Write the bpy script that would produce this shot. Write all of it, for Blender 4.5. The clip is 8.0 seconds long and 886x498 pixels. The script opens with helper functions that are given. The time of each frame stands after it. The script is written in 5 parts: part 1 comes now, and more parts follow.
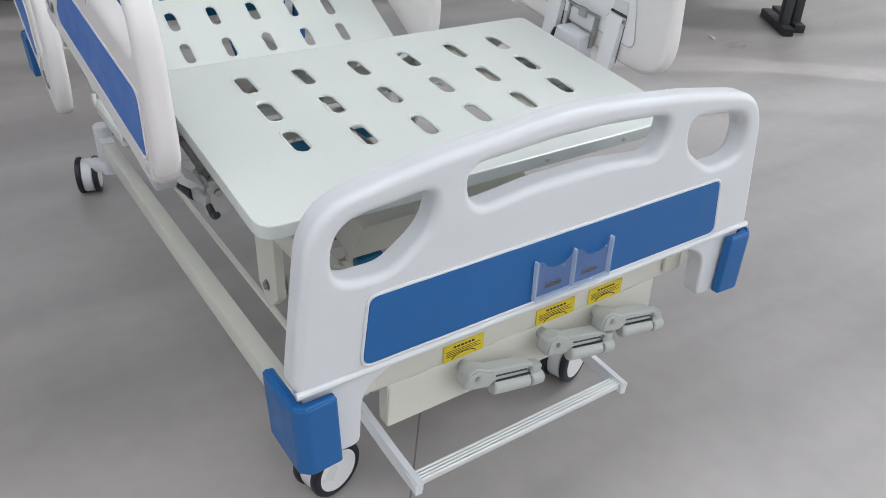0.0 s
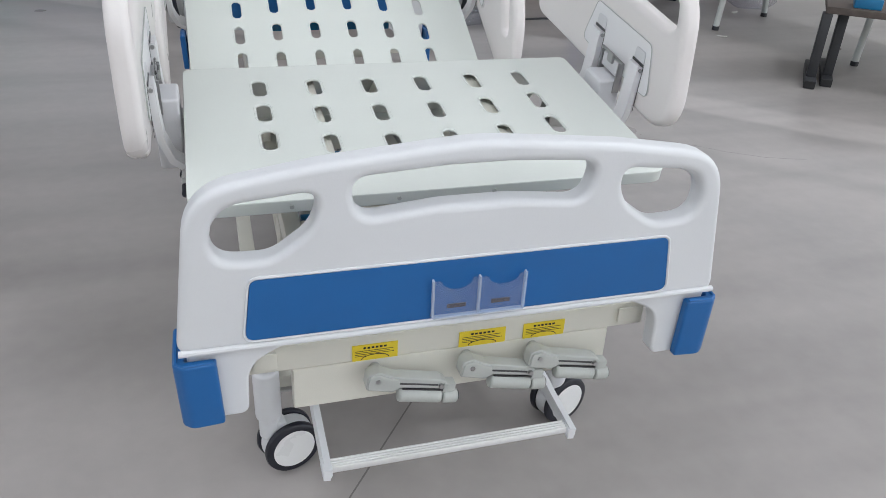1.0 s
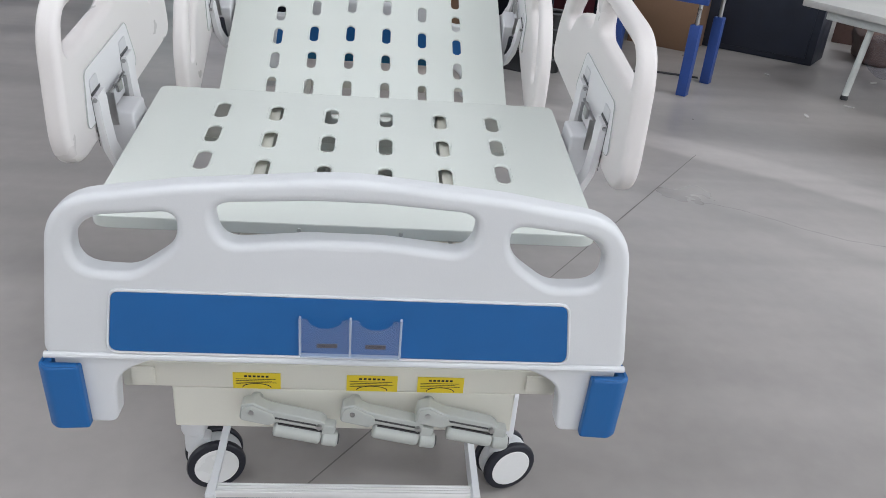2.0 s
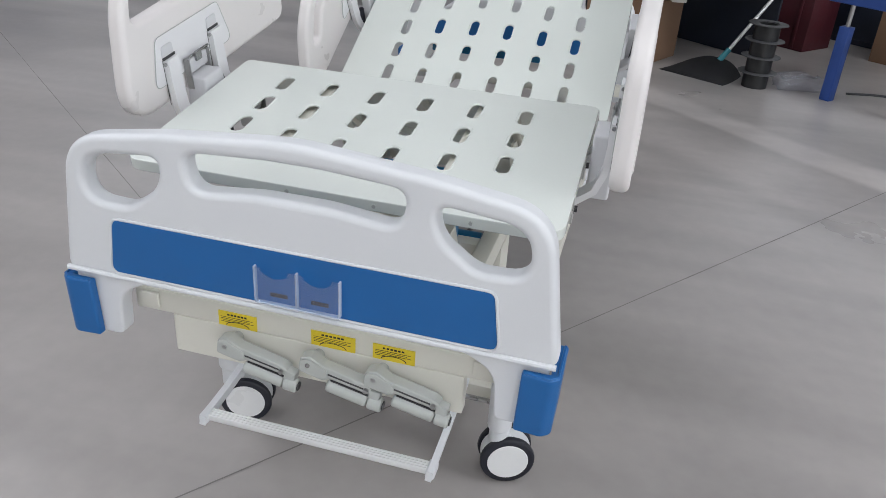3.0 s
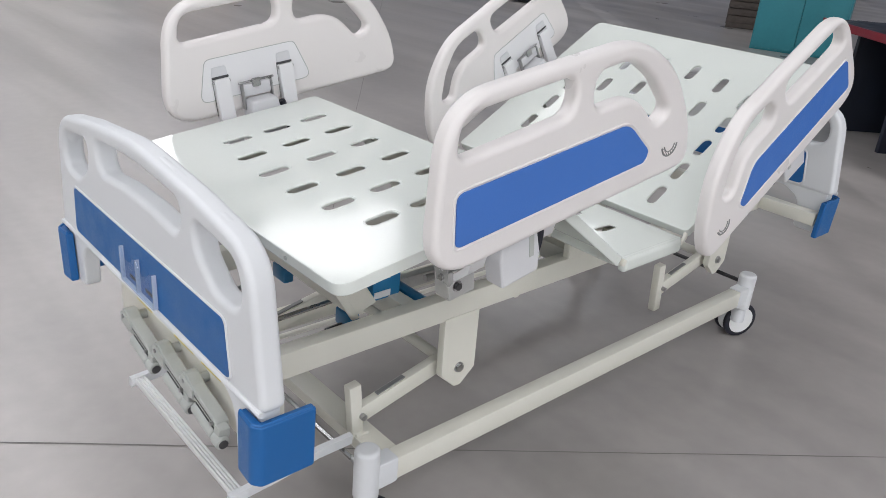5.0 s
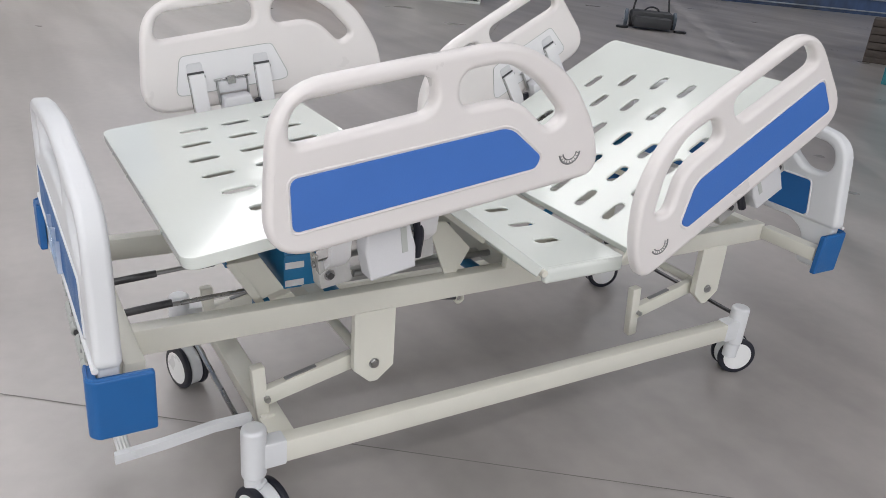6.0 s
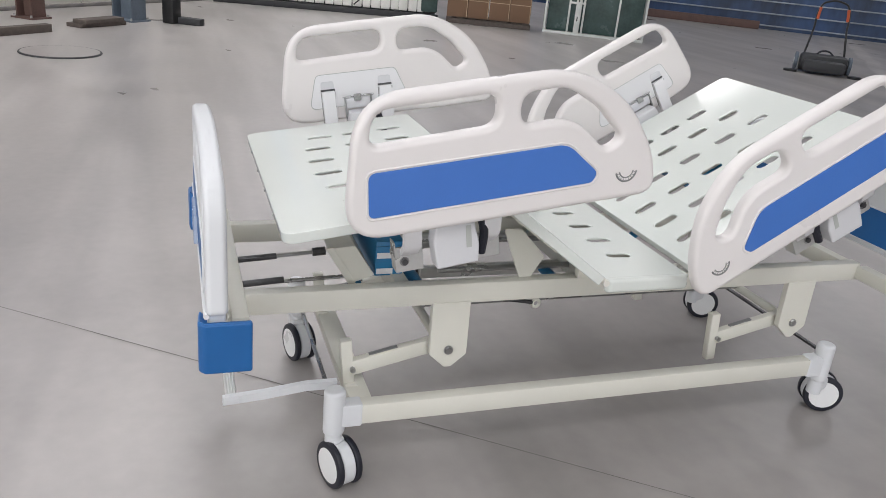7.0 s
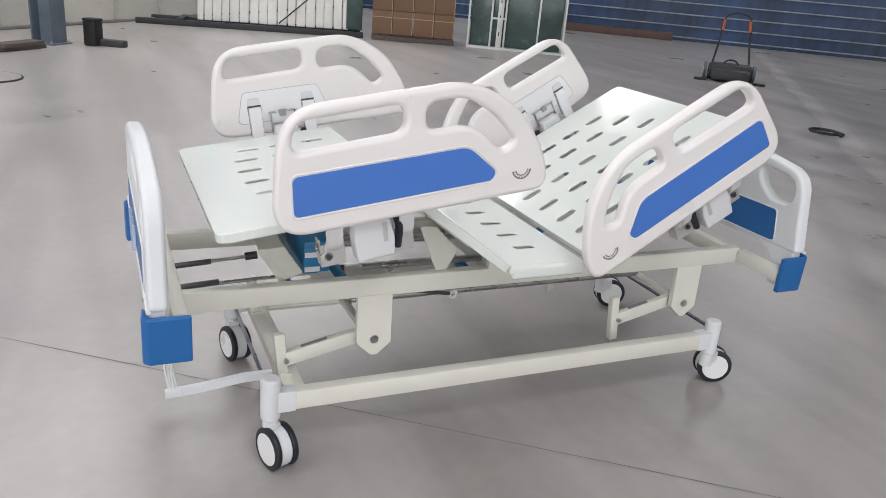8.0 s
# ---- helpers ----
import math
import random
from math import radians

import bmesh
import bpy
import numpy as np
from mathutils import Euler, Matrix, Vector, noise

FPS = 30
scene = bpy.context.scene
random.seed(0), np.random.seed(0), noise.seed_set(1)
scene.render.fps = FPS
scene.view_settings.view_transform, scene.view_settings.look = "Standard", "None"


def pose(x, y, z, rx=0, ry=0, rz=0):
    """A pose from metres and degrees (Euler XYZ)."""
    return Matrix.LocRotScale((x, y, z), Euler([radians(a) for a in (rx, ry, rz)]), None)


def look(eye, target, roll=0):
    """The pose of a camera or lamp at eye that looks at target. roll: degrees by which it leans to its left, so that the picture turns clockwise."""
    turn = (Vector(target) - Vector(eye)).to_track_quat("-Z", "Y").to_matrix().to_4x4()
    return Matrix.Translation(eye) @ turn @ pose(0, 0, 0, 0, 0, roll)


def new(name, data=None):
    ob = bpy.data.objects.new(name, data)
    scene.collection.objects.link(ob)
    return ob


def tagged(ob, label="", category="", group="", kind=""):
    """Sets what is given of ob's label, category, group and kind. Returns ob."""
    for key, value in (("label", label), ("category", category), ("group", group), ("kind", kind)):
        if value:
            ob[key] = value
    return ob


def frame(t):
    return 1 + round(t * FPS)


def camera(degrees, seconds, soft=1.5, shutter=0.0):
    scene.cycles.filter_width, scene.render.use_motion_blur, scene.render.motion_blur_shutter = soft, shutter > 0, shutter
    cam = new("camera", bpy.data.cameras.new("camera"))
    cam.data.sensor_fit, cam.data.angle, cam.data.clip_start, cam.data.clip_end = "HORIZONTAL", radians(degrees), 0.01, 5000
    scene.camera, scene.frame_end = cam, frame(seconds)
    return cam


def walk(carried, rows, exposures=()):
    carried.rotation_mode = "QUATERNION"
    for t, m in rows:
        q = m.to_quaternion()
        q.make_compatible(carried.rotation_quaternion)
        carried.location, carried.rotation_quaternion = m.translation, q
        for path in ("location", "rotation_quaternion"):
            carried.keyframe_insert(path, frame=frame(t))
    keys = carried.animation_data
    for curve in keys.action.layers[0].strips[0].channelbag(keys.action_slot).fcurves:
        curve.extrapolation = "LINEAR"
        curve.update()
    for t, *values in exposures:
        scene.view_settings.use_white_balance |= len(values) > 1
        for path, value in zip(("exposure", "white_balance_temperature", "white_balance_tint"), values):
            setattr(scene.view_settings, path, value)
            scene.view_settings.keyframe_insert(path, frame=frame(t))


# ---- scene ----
cam = camera(59.4, 8.0, soft=0.5)
PATH = [
    (0, (-0.786, -0.778, 1.305), (0.194, 0.635, 0.284), 1.8),
    (0.5, (-0.61, -0.882, 1.292), (0.166, 0.648, 0.265), 0.8),
    (1, (-0.389, -1.056, 1.339), (0.137, 0.611, 0.366), 3.0),
    (1.5, (-0.199, -1.076, 1.336), (0.207, 0.639, 0.391), 3.2),
    (1.7, (-0.102, -1.074, 1.353), (0.233, 0.675, 0.444), 4.1),
    (2.8, (0.429, -1.112, 1.353), (0.11, 0.634, 0.43), 4.0),
    (3, (0.544, -1.098, 1.366), (0.119, 0.617, 0.43), 3.8),
    (3.5, (0.762, -0.967, 1.343), (0.121, 0.71, 0.463), 3.9),
    (4, (0.959, -0.83, 1.361), (0.046, 0.738, 0.519), 4.2),
    (4.5, (1.231, -0.686, 1.375), (0.028, 0.714, 0.604), 4.5),
    (5, (1.421, -0.51, 1.358), (0.088, 0.743, 0.549), 5.1),
    (5.2, (1.491, -0.405, 1.349), (0.118, 0.8, 0.534), 5.4),
    (6.3, (1.864, -0.048, 1.359), (0.237, 0.809, 0.572), 5.5),
    (6.5, (1.93, -0.017, 1.362), (0.257, 0.739, 0.568), 5.8),
    (7, (2.071, -0.046, 1.387), (0.324, 0.593, 0.652), 5.6),
    (7.5, (2.212, -0.101, 1.416), (0.466, 0.587, 0.725), 5.5),
    (8, (2.303, -0.081, 1.421), (0.6, 0.712, 0.736), 5.0),
]
walk(cam, [(t, look(eye, target, roll)) for t, eye, target, roll in PATH], [(0.0, -0.78, 6350, 10), (3.0, -0.84, 6380, 11), (5.0, -0.82, 6530, 12), (6.5, -0.80, 6640, 12.5), (8.0, -0.66, 6620, 12)])


# ---- world, sun and the hall's skylights ----
HALL = radians(51.0)                       # the hall's long axis against the bed's width
world = bpy.data.worlds.new("sky")
scene.world = world
world.use_nodes = True
sky = world.node_tree.nodes.new("ShaderNodeTexSky")
sky.sky_type, sky.sun_disc = "NISHITA", False
sky.sun_elevation, sky.sun_rotation = radians(42), radians(-70)
world.node_tree.links.new(sky.outputs[0], world.node_tree.nodes["Background"].inputs[0])
world.node_tree.nodes["Background"].inputs[1].default_value = 0.12


def hall(a, b, z=0.0):
    """A place in the hall's own axes (a along the blue wall, b towards it) as world metres."""
    c, s = math.cos(HALL), math.sin(HALL)
    return Vector((a * c - b * s, a * s + b * c, z))


LAMP_POWER = 1.0
def skylight_lamp(a, b, z, la, lb, watts, colour=(0.965, 0.985, 1.0)):
    lamp = bpy.data.lights.new("skylight_lamp", "AREA")
    lamp.shape, lamp.size, lamp.size_y = "RECTANGLE", la, lb
    lamp.energy, lamp.color = watts * LAMP_POWER, colour
    ob = new("skylight_lamp", lamp)
    ob.matrix_world = Matrix.Translation(hall(a, b, z)) @ pose(0, 0, 0, 0, 0, math.degrees(HALL))
    return ob


def fill_window_lamp(a, b, z, la, lz, watts, face):
    """Added daylight in an assumed window's opening; face 1 looks along +b, -1 along -b, 2 along +a."""
    ob = skylight_lamp(a, b, z, la, lz, watts)
    ob.name = "fill_window_lamp"
    ob.matrix_world = Matrix.Translation(hall(a, b, z)) @ pose(0, 0, 0, 90, 0, math.degrees(HALL) + (0, 180, 90)[(1, -1, 2).index(face)])
    return ob


# ---- materials ----
def material(name, colour, rough=0.5, metal=0.0, spread=0.06, scale=6.0, fine=120.0, bump=0.0, rough_spread=0.1, coat=0.0, stretch=(1, 1, 1)):
    """A surface with variation at two scales in colour and gloss, and a fine relief."""
    m = bpy.data.materials.new(name)
    m.use_nodes = True
    nt = m.node_tree
    bsdf = nt.nodes["Principled BSDF"]
    tc = nt.nodes.new("ShaderNodeTexCoord")
    mp = nt.nodes.new("ShaderNodeMapping")
    mp.inputs["Scale"].default_value = stretch
    nt.links.new(tc.outputs["Object"], mp.inputs["Vector"])
    big = nt.nodes.new("ShaderNodeTexNoise")
    big.inputs["Scale"].default_value, big.inputs["Detail"].default_value = scale, 5
    small = nt.nodes.new("ShaderNodeTexNoise")
    small.inputs["Scale"].default_value, small.inputs["Detail"].default_value = fine, 3
    for n in (big, small):
        nt.links.new(mp.outputs[0], n.inputs["Vector"])
    add = nt.nodes.new("ShaderNodeMath")
    add.operation = "MULTIPLY_ADD"
    add.inputs[1].default_value = 0.35
    nt.links.new(small.outputs[0], add.inputs[0])
    nt.links.new(big.outputs[0], add.inputs[2])
    ramp = nt.nodes.new("ShaderNodeMapRange")
    ramp.inputs[1].default_value, ramp.inputs[2].default_value = 0.4, 0.95
    ramp.inputs[3].default_value, ramp.inputs[4].default_value = 1 - spread, 1 + spread
    nt.links.new(add.outputs[0], ramp.inputs[0])
    mul = nt.nodes.new("ShaderNodeVectorMath")
    mul.operation = "SCALE"
    mul.inputs[0].default_value = colour[:3]
    nt.links.new(ramp.outputs[0], mul.inputs["Scale"])
    nt.links.new(mul.outputs[0], bsdf.inputs["Base Color"])
    rr = nt.nodes.new("ShaderNodeMapRange")
    rr.inputs[1].default_value, rr.inputs[2].default_value = 0.3, 0.7
    rr.inputs[3].default_value, rr.inputs[4].default_value = max(0.03, rough - rough_spread), min(1, rough + rough_spread)
    nt.links.new(big.outputs[0], rr.inputs[0])
    nt.links.new(rr.outputs[0], bsdf.inputs["Roughness"])
    bsdf.inputs["Metallic"].default_value = metal
    bsdf.inputs["Coat Weight"].default_value = coat
    bsdf.inputs["Coat Roughness"].default_value = 0.12
    if bump:
        bp = nt.nodes.new("ShaderNodeBump")
        bp.inputs["Strength"].default_value, bp.inputs["Distance"].default_value = bump, 0.004
        nt.links.new(small.outputs[0], bp.inputs["Height"])
        nt.links.new(bp.outputs[0], bsdf.inputs["Normal"])
    return m


ABS_BOARD = material("white_abs_board", (0.68, 0.69, 0.71), 0.38, spread=0.02, fine=400, bump=0.05)
ABS_RAIL = material("white_abs_rail", (0.75, 0.715, 0.705), 0.36, spread=0.02, fine=400, bump=0.05)
ABS_PLATE = material("white_abs_plate", (0.75, 0.745, 0.76), 0.42, spread=0.03, fine=300)
DECK = material("enamelled_deck", (0.69, 0.72, 0.685), 0.10, spread=0.025, scale=3, fine=220, bump=0.015, rough_spread=0.04)
CREAM = material("cream_powder_coat", (0.69, 0.675, 0.605), 0.4, spread=0.04, fine=500, bump=0.08)
BLUE = material("blue_abs", (0.007, 0.112, 0.34), 0.42, spread=0.06, scale=14, fine=600, bump=0.12)
BLUE_RAIL = material("blue_inlay", (0.05, 0.165, 0.52), 0.45, spread=0.04, scale=14, fine=600, bump=0.12)
BLUE_PAINT = material("blue_painted_steel", (0.015, 0.17, 0.36), 0.35, spread=0.08, fine=90)
CRANK = material("grey_crank_plastic", (0.43, 0.445, 0.425), 0.4, spread=0.05, fine=200, bump=0.05)
YELLOW = material("yellow_sticker", (0.74, 0.57, 0.03), 0.5, spread=0.06)
BLACK = material("black_print", (0.015, 0.015, 0.015), 0.5)
RUBBER = material("dark_navy_tyre", (0.012, 0.013, 0.022), 0.45, spread=0.2)
DISC = material("white_wheel_disc", (0.80, 0.80, 0.80), 0.35, spread=0.03)
STEEL = material("bare_steel", (0.42, 0.42, 0.42), 0.3, metal=1.0, spread=0.15, fine=60)
ALU = material("ribbed_aluminium", (0.80, 0.80, 0.80), 0.42, metal=0.5, spread=0.03)
DIAL = material("grey_scale_print", (0.20, 0.20, 0.20), 0.5)
ZINC = material("zinc_plated_steel", (0.56, 0.56, 0.55), 0.34, metal=0.55, spread=0.12, fine=90)
# ABS_PLATE made greyer, partly to put under-bed shade into its colour
LATCH = material("grey_white_latch_plastic", (0.62, 0.62, 0.64), 0.42, spread=0.04, fine=300)
DARK_STEEL = material("oiled_steel", (0.10, 0.10, 0.105), 0.35, metal=0.8, spread=0.3)


def clear_plastic(name, tint=(0.92, 0.96, 1.0), rough=0.05, milk=0.07):
    m = bpy.data.materials.new(name)
    m.use_nodes = True
    nt = m.node_tree
    nt.nodes.remove(nt.nodes["Principled BSDF"])
    gl = nt.nodes.new("ShaderNodeBsdfGlossy")
    gl.inputs["Roughness"].default_value = rough
    tr = nt.nodes.new("ShaderNodeBsdfTransparent")
    tr.inputs["Color"].default_value = (*tint, 1)
    df = nt.nodes.new("ShaderNodeBsdfDiffuse")
    df.inputs["Color"].default_value = (0.75, 0.8, 0.88, 1)
    mix1, mix2 = nt.nodes.new("ShaderNodeMixShader"), nt.nodes.new("ShaderNodeMixShader")
    mix1.inputs[0].default_value, mix2.inputs[0].default_value = milk, 0.07
    out = nt.nodes["Material Output"]
    nt.links.new(tr.outputs[0], mix1.inputs[1])
    nt.links.new(df.outputs[0], mix1.inputs[2])
    nt.links.new(mix1.outputs[0], mix2.inputs[1])
    nt.links.new(gl.outputs[0], mix2.inputs[2])
    nt.links.new(mix2.outputs[0], out.inputs[0])
    return m


CLEAR = clear_plastic("clear_acrylic", milk=0.035)
CLEAR_EDGE = clear_plastic("bright_acrylic_edge", milk=0.45)


# ---- mesh helpers ----
def thing(name, at, label, category, group="", kind=""):
    ob = new(name)
    ob.empty_display_size = 0.1
    ob.location = at
    return tagged(ob, label, category, group, kind)


def world_place(ob):
    p = Vector(ob.location)
    return p + world_place(ob.parent) if ob.parent else p


def part(name, bm, mat, parent=None, label="", smooth=35):
    """Links a bmesh in world metres as one mesh object under a thing or a part."""
    bmesh.ops.recalc_face_normals(bm, faces=bm.faces)
    at = world_place(parent) if parent else Vector()
    bmesh.ops.translate(bm, verts=bm.verts, vec=-at)
    me = bpy.data.meshes.new(name)
    bm.to_mesh(me)
    bm.free()
    me.materials.append(mat)
    if smooth:
        me.polygons.foreach_set("use_smooth", [True] * len(me.polygons))
        me.set_sharp_from_angle(angle=radians(smooth))
    ob = new(name, me)
    if smooth and len(me.polygons) > 60:
        mod = ob.modifiers.new("even_normals", "WEIGHTED_NORMAL")
        mod.weight, mod.keep_sharp = 100, True
    ob.parent = parent
    if label:
        ob["label"] = label
    return ob


def solid(name, bm, mat, label, category, group="", kind="", smooth=35):
    return tagged(part(name, bm, mat, None, "", smooth), label, category, group, kind)


def box(x0, x1, y0, y1, z0, z1, bevel=0.0, m=None, bm=None, seg=2):
    """A box, its edges rounded, added to bm."""
    bm = bm or bmesh.new()
    got = bmesh.ops.create_cube(bm, size=1)["verts"]
    c = Vector(((x0 + x1) / 2, (y0 + y1) / 2, (z0 + z1) / 2))
    for v in got:
        v.co = Vector((v.co.x * (x1 - x0), v.co.y * (y1 - y0), v.co.z * (z1 - z0))) + c
    if bevel:
        edges = list({e for v in got for e in v.link_edges})
        res = bmesh.ops.bevel(bm, geom=edges, offset=bevel, segments=seg, affect="EDGES", profile=0.5)
        got = list({v for f in res["faces"] for v in f.verts} | {v for v in got if v.is_valid})
    if m is not None:
        bmesh.ops.transform(bm, matrix=m, verts=got)
    return bm


def rod(a, b, r, bm=None, seg=16, r2=None, bevel=0.0):
    """A round bar from a to b."""
    bm = bm or bmesh.new()
    a, b = Vector(a), Vector(b)
    d = b - a
    m = Matrix.Translation((a + b) / 2) @ d.to_track_quat("Z", "Y").to_matrix().to_4x4()
    got = bmesh.ops.create_cone(bm, cap_ends=True, segments=seg, radius1=r, radius2=r if r2 is None else r2, depth=d.length, matrix=m)["verts"]
    if bevel:
        edges = [e for e in {e for v in got for e in v.link_edges} if any(len(f.verts) > 4 for f in e.link_faces)]
        bmesh.ops.bevel(bm, geom=edges, offset=bevel, segments=3, affect="EDGES", profile=0.5)
    return bm


def bar(a, b, w, h, up=(0, 0, 1), bevel=0.003, bm=None):
    """A rectangular bar from a to b, w across and h along up."""
    a, b = Vector(a), Vector(b)
    d = (b - a).normalized()
    side = d.cross(Vector(up)).normalized()
    top = side.cross(d)
    m = Matrix((side, d, top)).transposed().to_4x4()
    m.translation = (a + b) / 2
    return box(-w / 2, w / 2, -(b - a).length / 2, (b - a).length / 2, -h / 2, h / 2, bevel, m, bm)


def rounded(corners, seg=6):
    """A closed outline from corners (x, y, radius), each rounded off."""
    out, n = [], len(corners)
    for i, (x, y, r) in enumerate(corners):
        p = Vector((x, y))
        a, b = Vector(corners[i - 1][:2]) - p, Vector(corners[(i + 1) % n][:2]) - p
        if r <= 0:
            out.append(p)
            continue
        u, v = a.normalized(), b.normalized()
        half = u.angle(v) / 2
        cut = min(r / math.tan(half), 0.49 * a.length, 0.49 * b.length)
        s, e = p + u * cut, p + v * cut
        for k in range(seg + 1):
            t = k / seg
            out.append(s * (1 - t) ** 2 + p * 2 * t * (1 - t) + e * t * t)
    return out


def slot(x, y, length, width, along_y=True, seg=6):
    hw, hl = width / 2, length / 2 - width / 2
    pts = []
    for k in range(2 * seg):
        a = math.pi * k / (seg - 1) if k < seg else math.pi * (k - seg) / (seg - 1) + math.pi
        c = hl if k < seg else -hl
        px, py = hw * math.cos(a), hw * math.sin(a) + c
        pts.append(Vector((x + px, y + py)) if along_y else Vector((x + py, y + px)))
    return pts


def plate(outlines, thick, bevel, m, bm=None, res=3):
    """A moulded plate: outlines (the first round the others) filled, thick across, with rounded edges, placed by m."""
    cu = bpy.data.curves.new("outline", "CURVE")
    cu.dimensions, cu.fill_mode = "2D", "BOTH"
    cu.extrude, cu.bevel_depth, cu.bevel_resolution, cu.offset = max(1e-4, thick / 2 - bevel), bevel, res, -bevel
    for pts in outlines:
        sp = cu.splines.new("POLY")
        sp.points.add(len(pts) - 1)
        for q, p in zip(sp.points, pts):
            q.co = (p[0], p[1], 0, 1)
        sp.use_cyclic_u = True
    ob = bpy.data.objects.new("outline", cu)
    scene.collection.objects.link(ob)
    me = bpy.data.meshes.new_from_object(ob.evaluated_get(bpy.context.evaluated_depsgraph_get()))
    bpy.data.objects.remove(ob)
    bpy.data.curves.remove(cu)
    return merge_mesh(me, m, bm)


def merge_mesh(me, m, bm=None):
    bm = bm or bmesh.new()
    one = bmesh.new()
    one.from_mesh(me)
    bmesh.ops.remove_doubles(one, verts=one.verts, dist=1e-5)
    bmesh.ops.transform(one, matrix=m, verts=one.verts)
    tmp = bpy.data.meshes.new("tmp")
    one.to_mesh(tmp)
    one.free()
    bm.from_mesh(tmp)
    bpy.data.meshes.remove(tmp)
    bpy.data.meshes.remove(me)
    return bm


def tube(points, r, bm=None, cyclic=False, res=3, smooth=True):
    """A round tube along points in world metres."""
    cu = bpy.data.curves.new("tube", "CURVE")
    cu.dimensions = "3D"
    cu.bevel_depth, cu.bevel_resolution, cu.use_fill_caps = r, res, True
    sp = cu.splines.new("BEZIER" if smooth else "POLY")
    pts = sp.bezier_points if smooth else sp.points
    pts.add(len(points) - 1)
    for q, p in zip(pts, points):
        if smooth:
            q.co, q.handle_left_type, q.handle_right_type = p, "AUTO", "AUTO"
        else:
            q.co = (*p, 1)
    sp.use_cyclic_u = cyclic
    cu.resolution_u = 6
    ob = bpy.data.objects.new("tube", cu)
    scene.collection.objects.link(ob)
    me = bpy.data.meshes.new_from_object(ob.evaluated_get(bpy.context.evaluated_depsgraph_get()))
    bpy.data.objects.remove(ob)
    bpy.data.curves.remove(cu)
    return merge_mesh(me, Matrix(), bm)


def strip(points, width, thick, across, bm=None, bevel=0.003):
    """A flat strap bent along points; across is the direction of its width."""
    bm = bm or bmesh.new()
    across = Vector(across).normalized()
    rings = []
    for i, p in enumerate(points):
        p = Vector(p)
        d = (Vector(points[min(i + 1, len(points) - 1)]) - Vector(points[max(i - 1, 0)])).normalized()
        n = d.cross(across).normalized()
        rings.append([bm.verts.new(p + across * width / 2 * sx + n * thick / 2 * sy) for sx, sy in ((-1, -1), (1, -1), (1, 1), (-1, 1))])
    for r0, r1 in zip(rings, rings[1:]):
        for k in range(4):
            bm.faces.new((r0[k], r0[(k + 1) % 4], r1[(k + 1) % 4], r1[k]))
    bm.faces.new(rings[0][::-1])
    bm.faces.new(rings[-1])
    return bm


def frame_axes(o, x, y, z):
    m = Matrix((x, y, z)).transposed().to_4x4()
    m.translation = o
    return m


# ---- the bed ----
BED = thing("hospital_bed", (0.0, 1.08, 0.0), "white and blue three-crank hospital bed with raised knee and back sections", "bed")


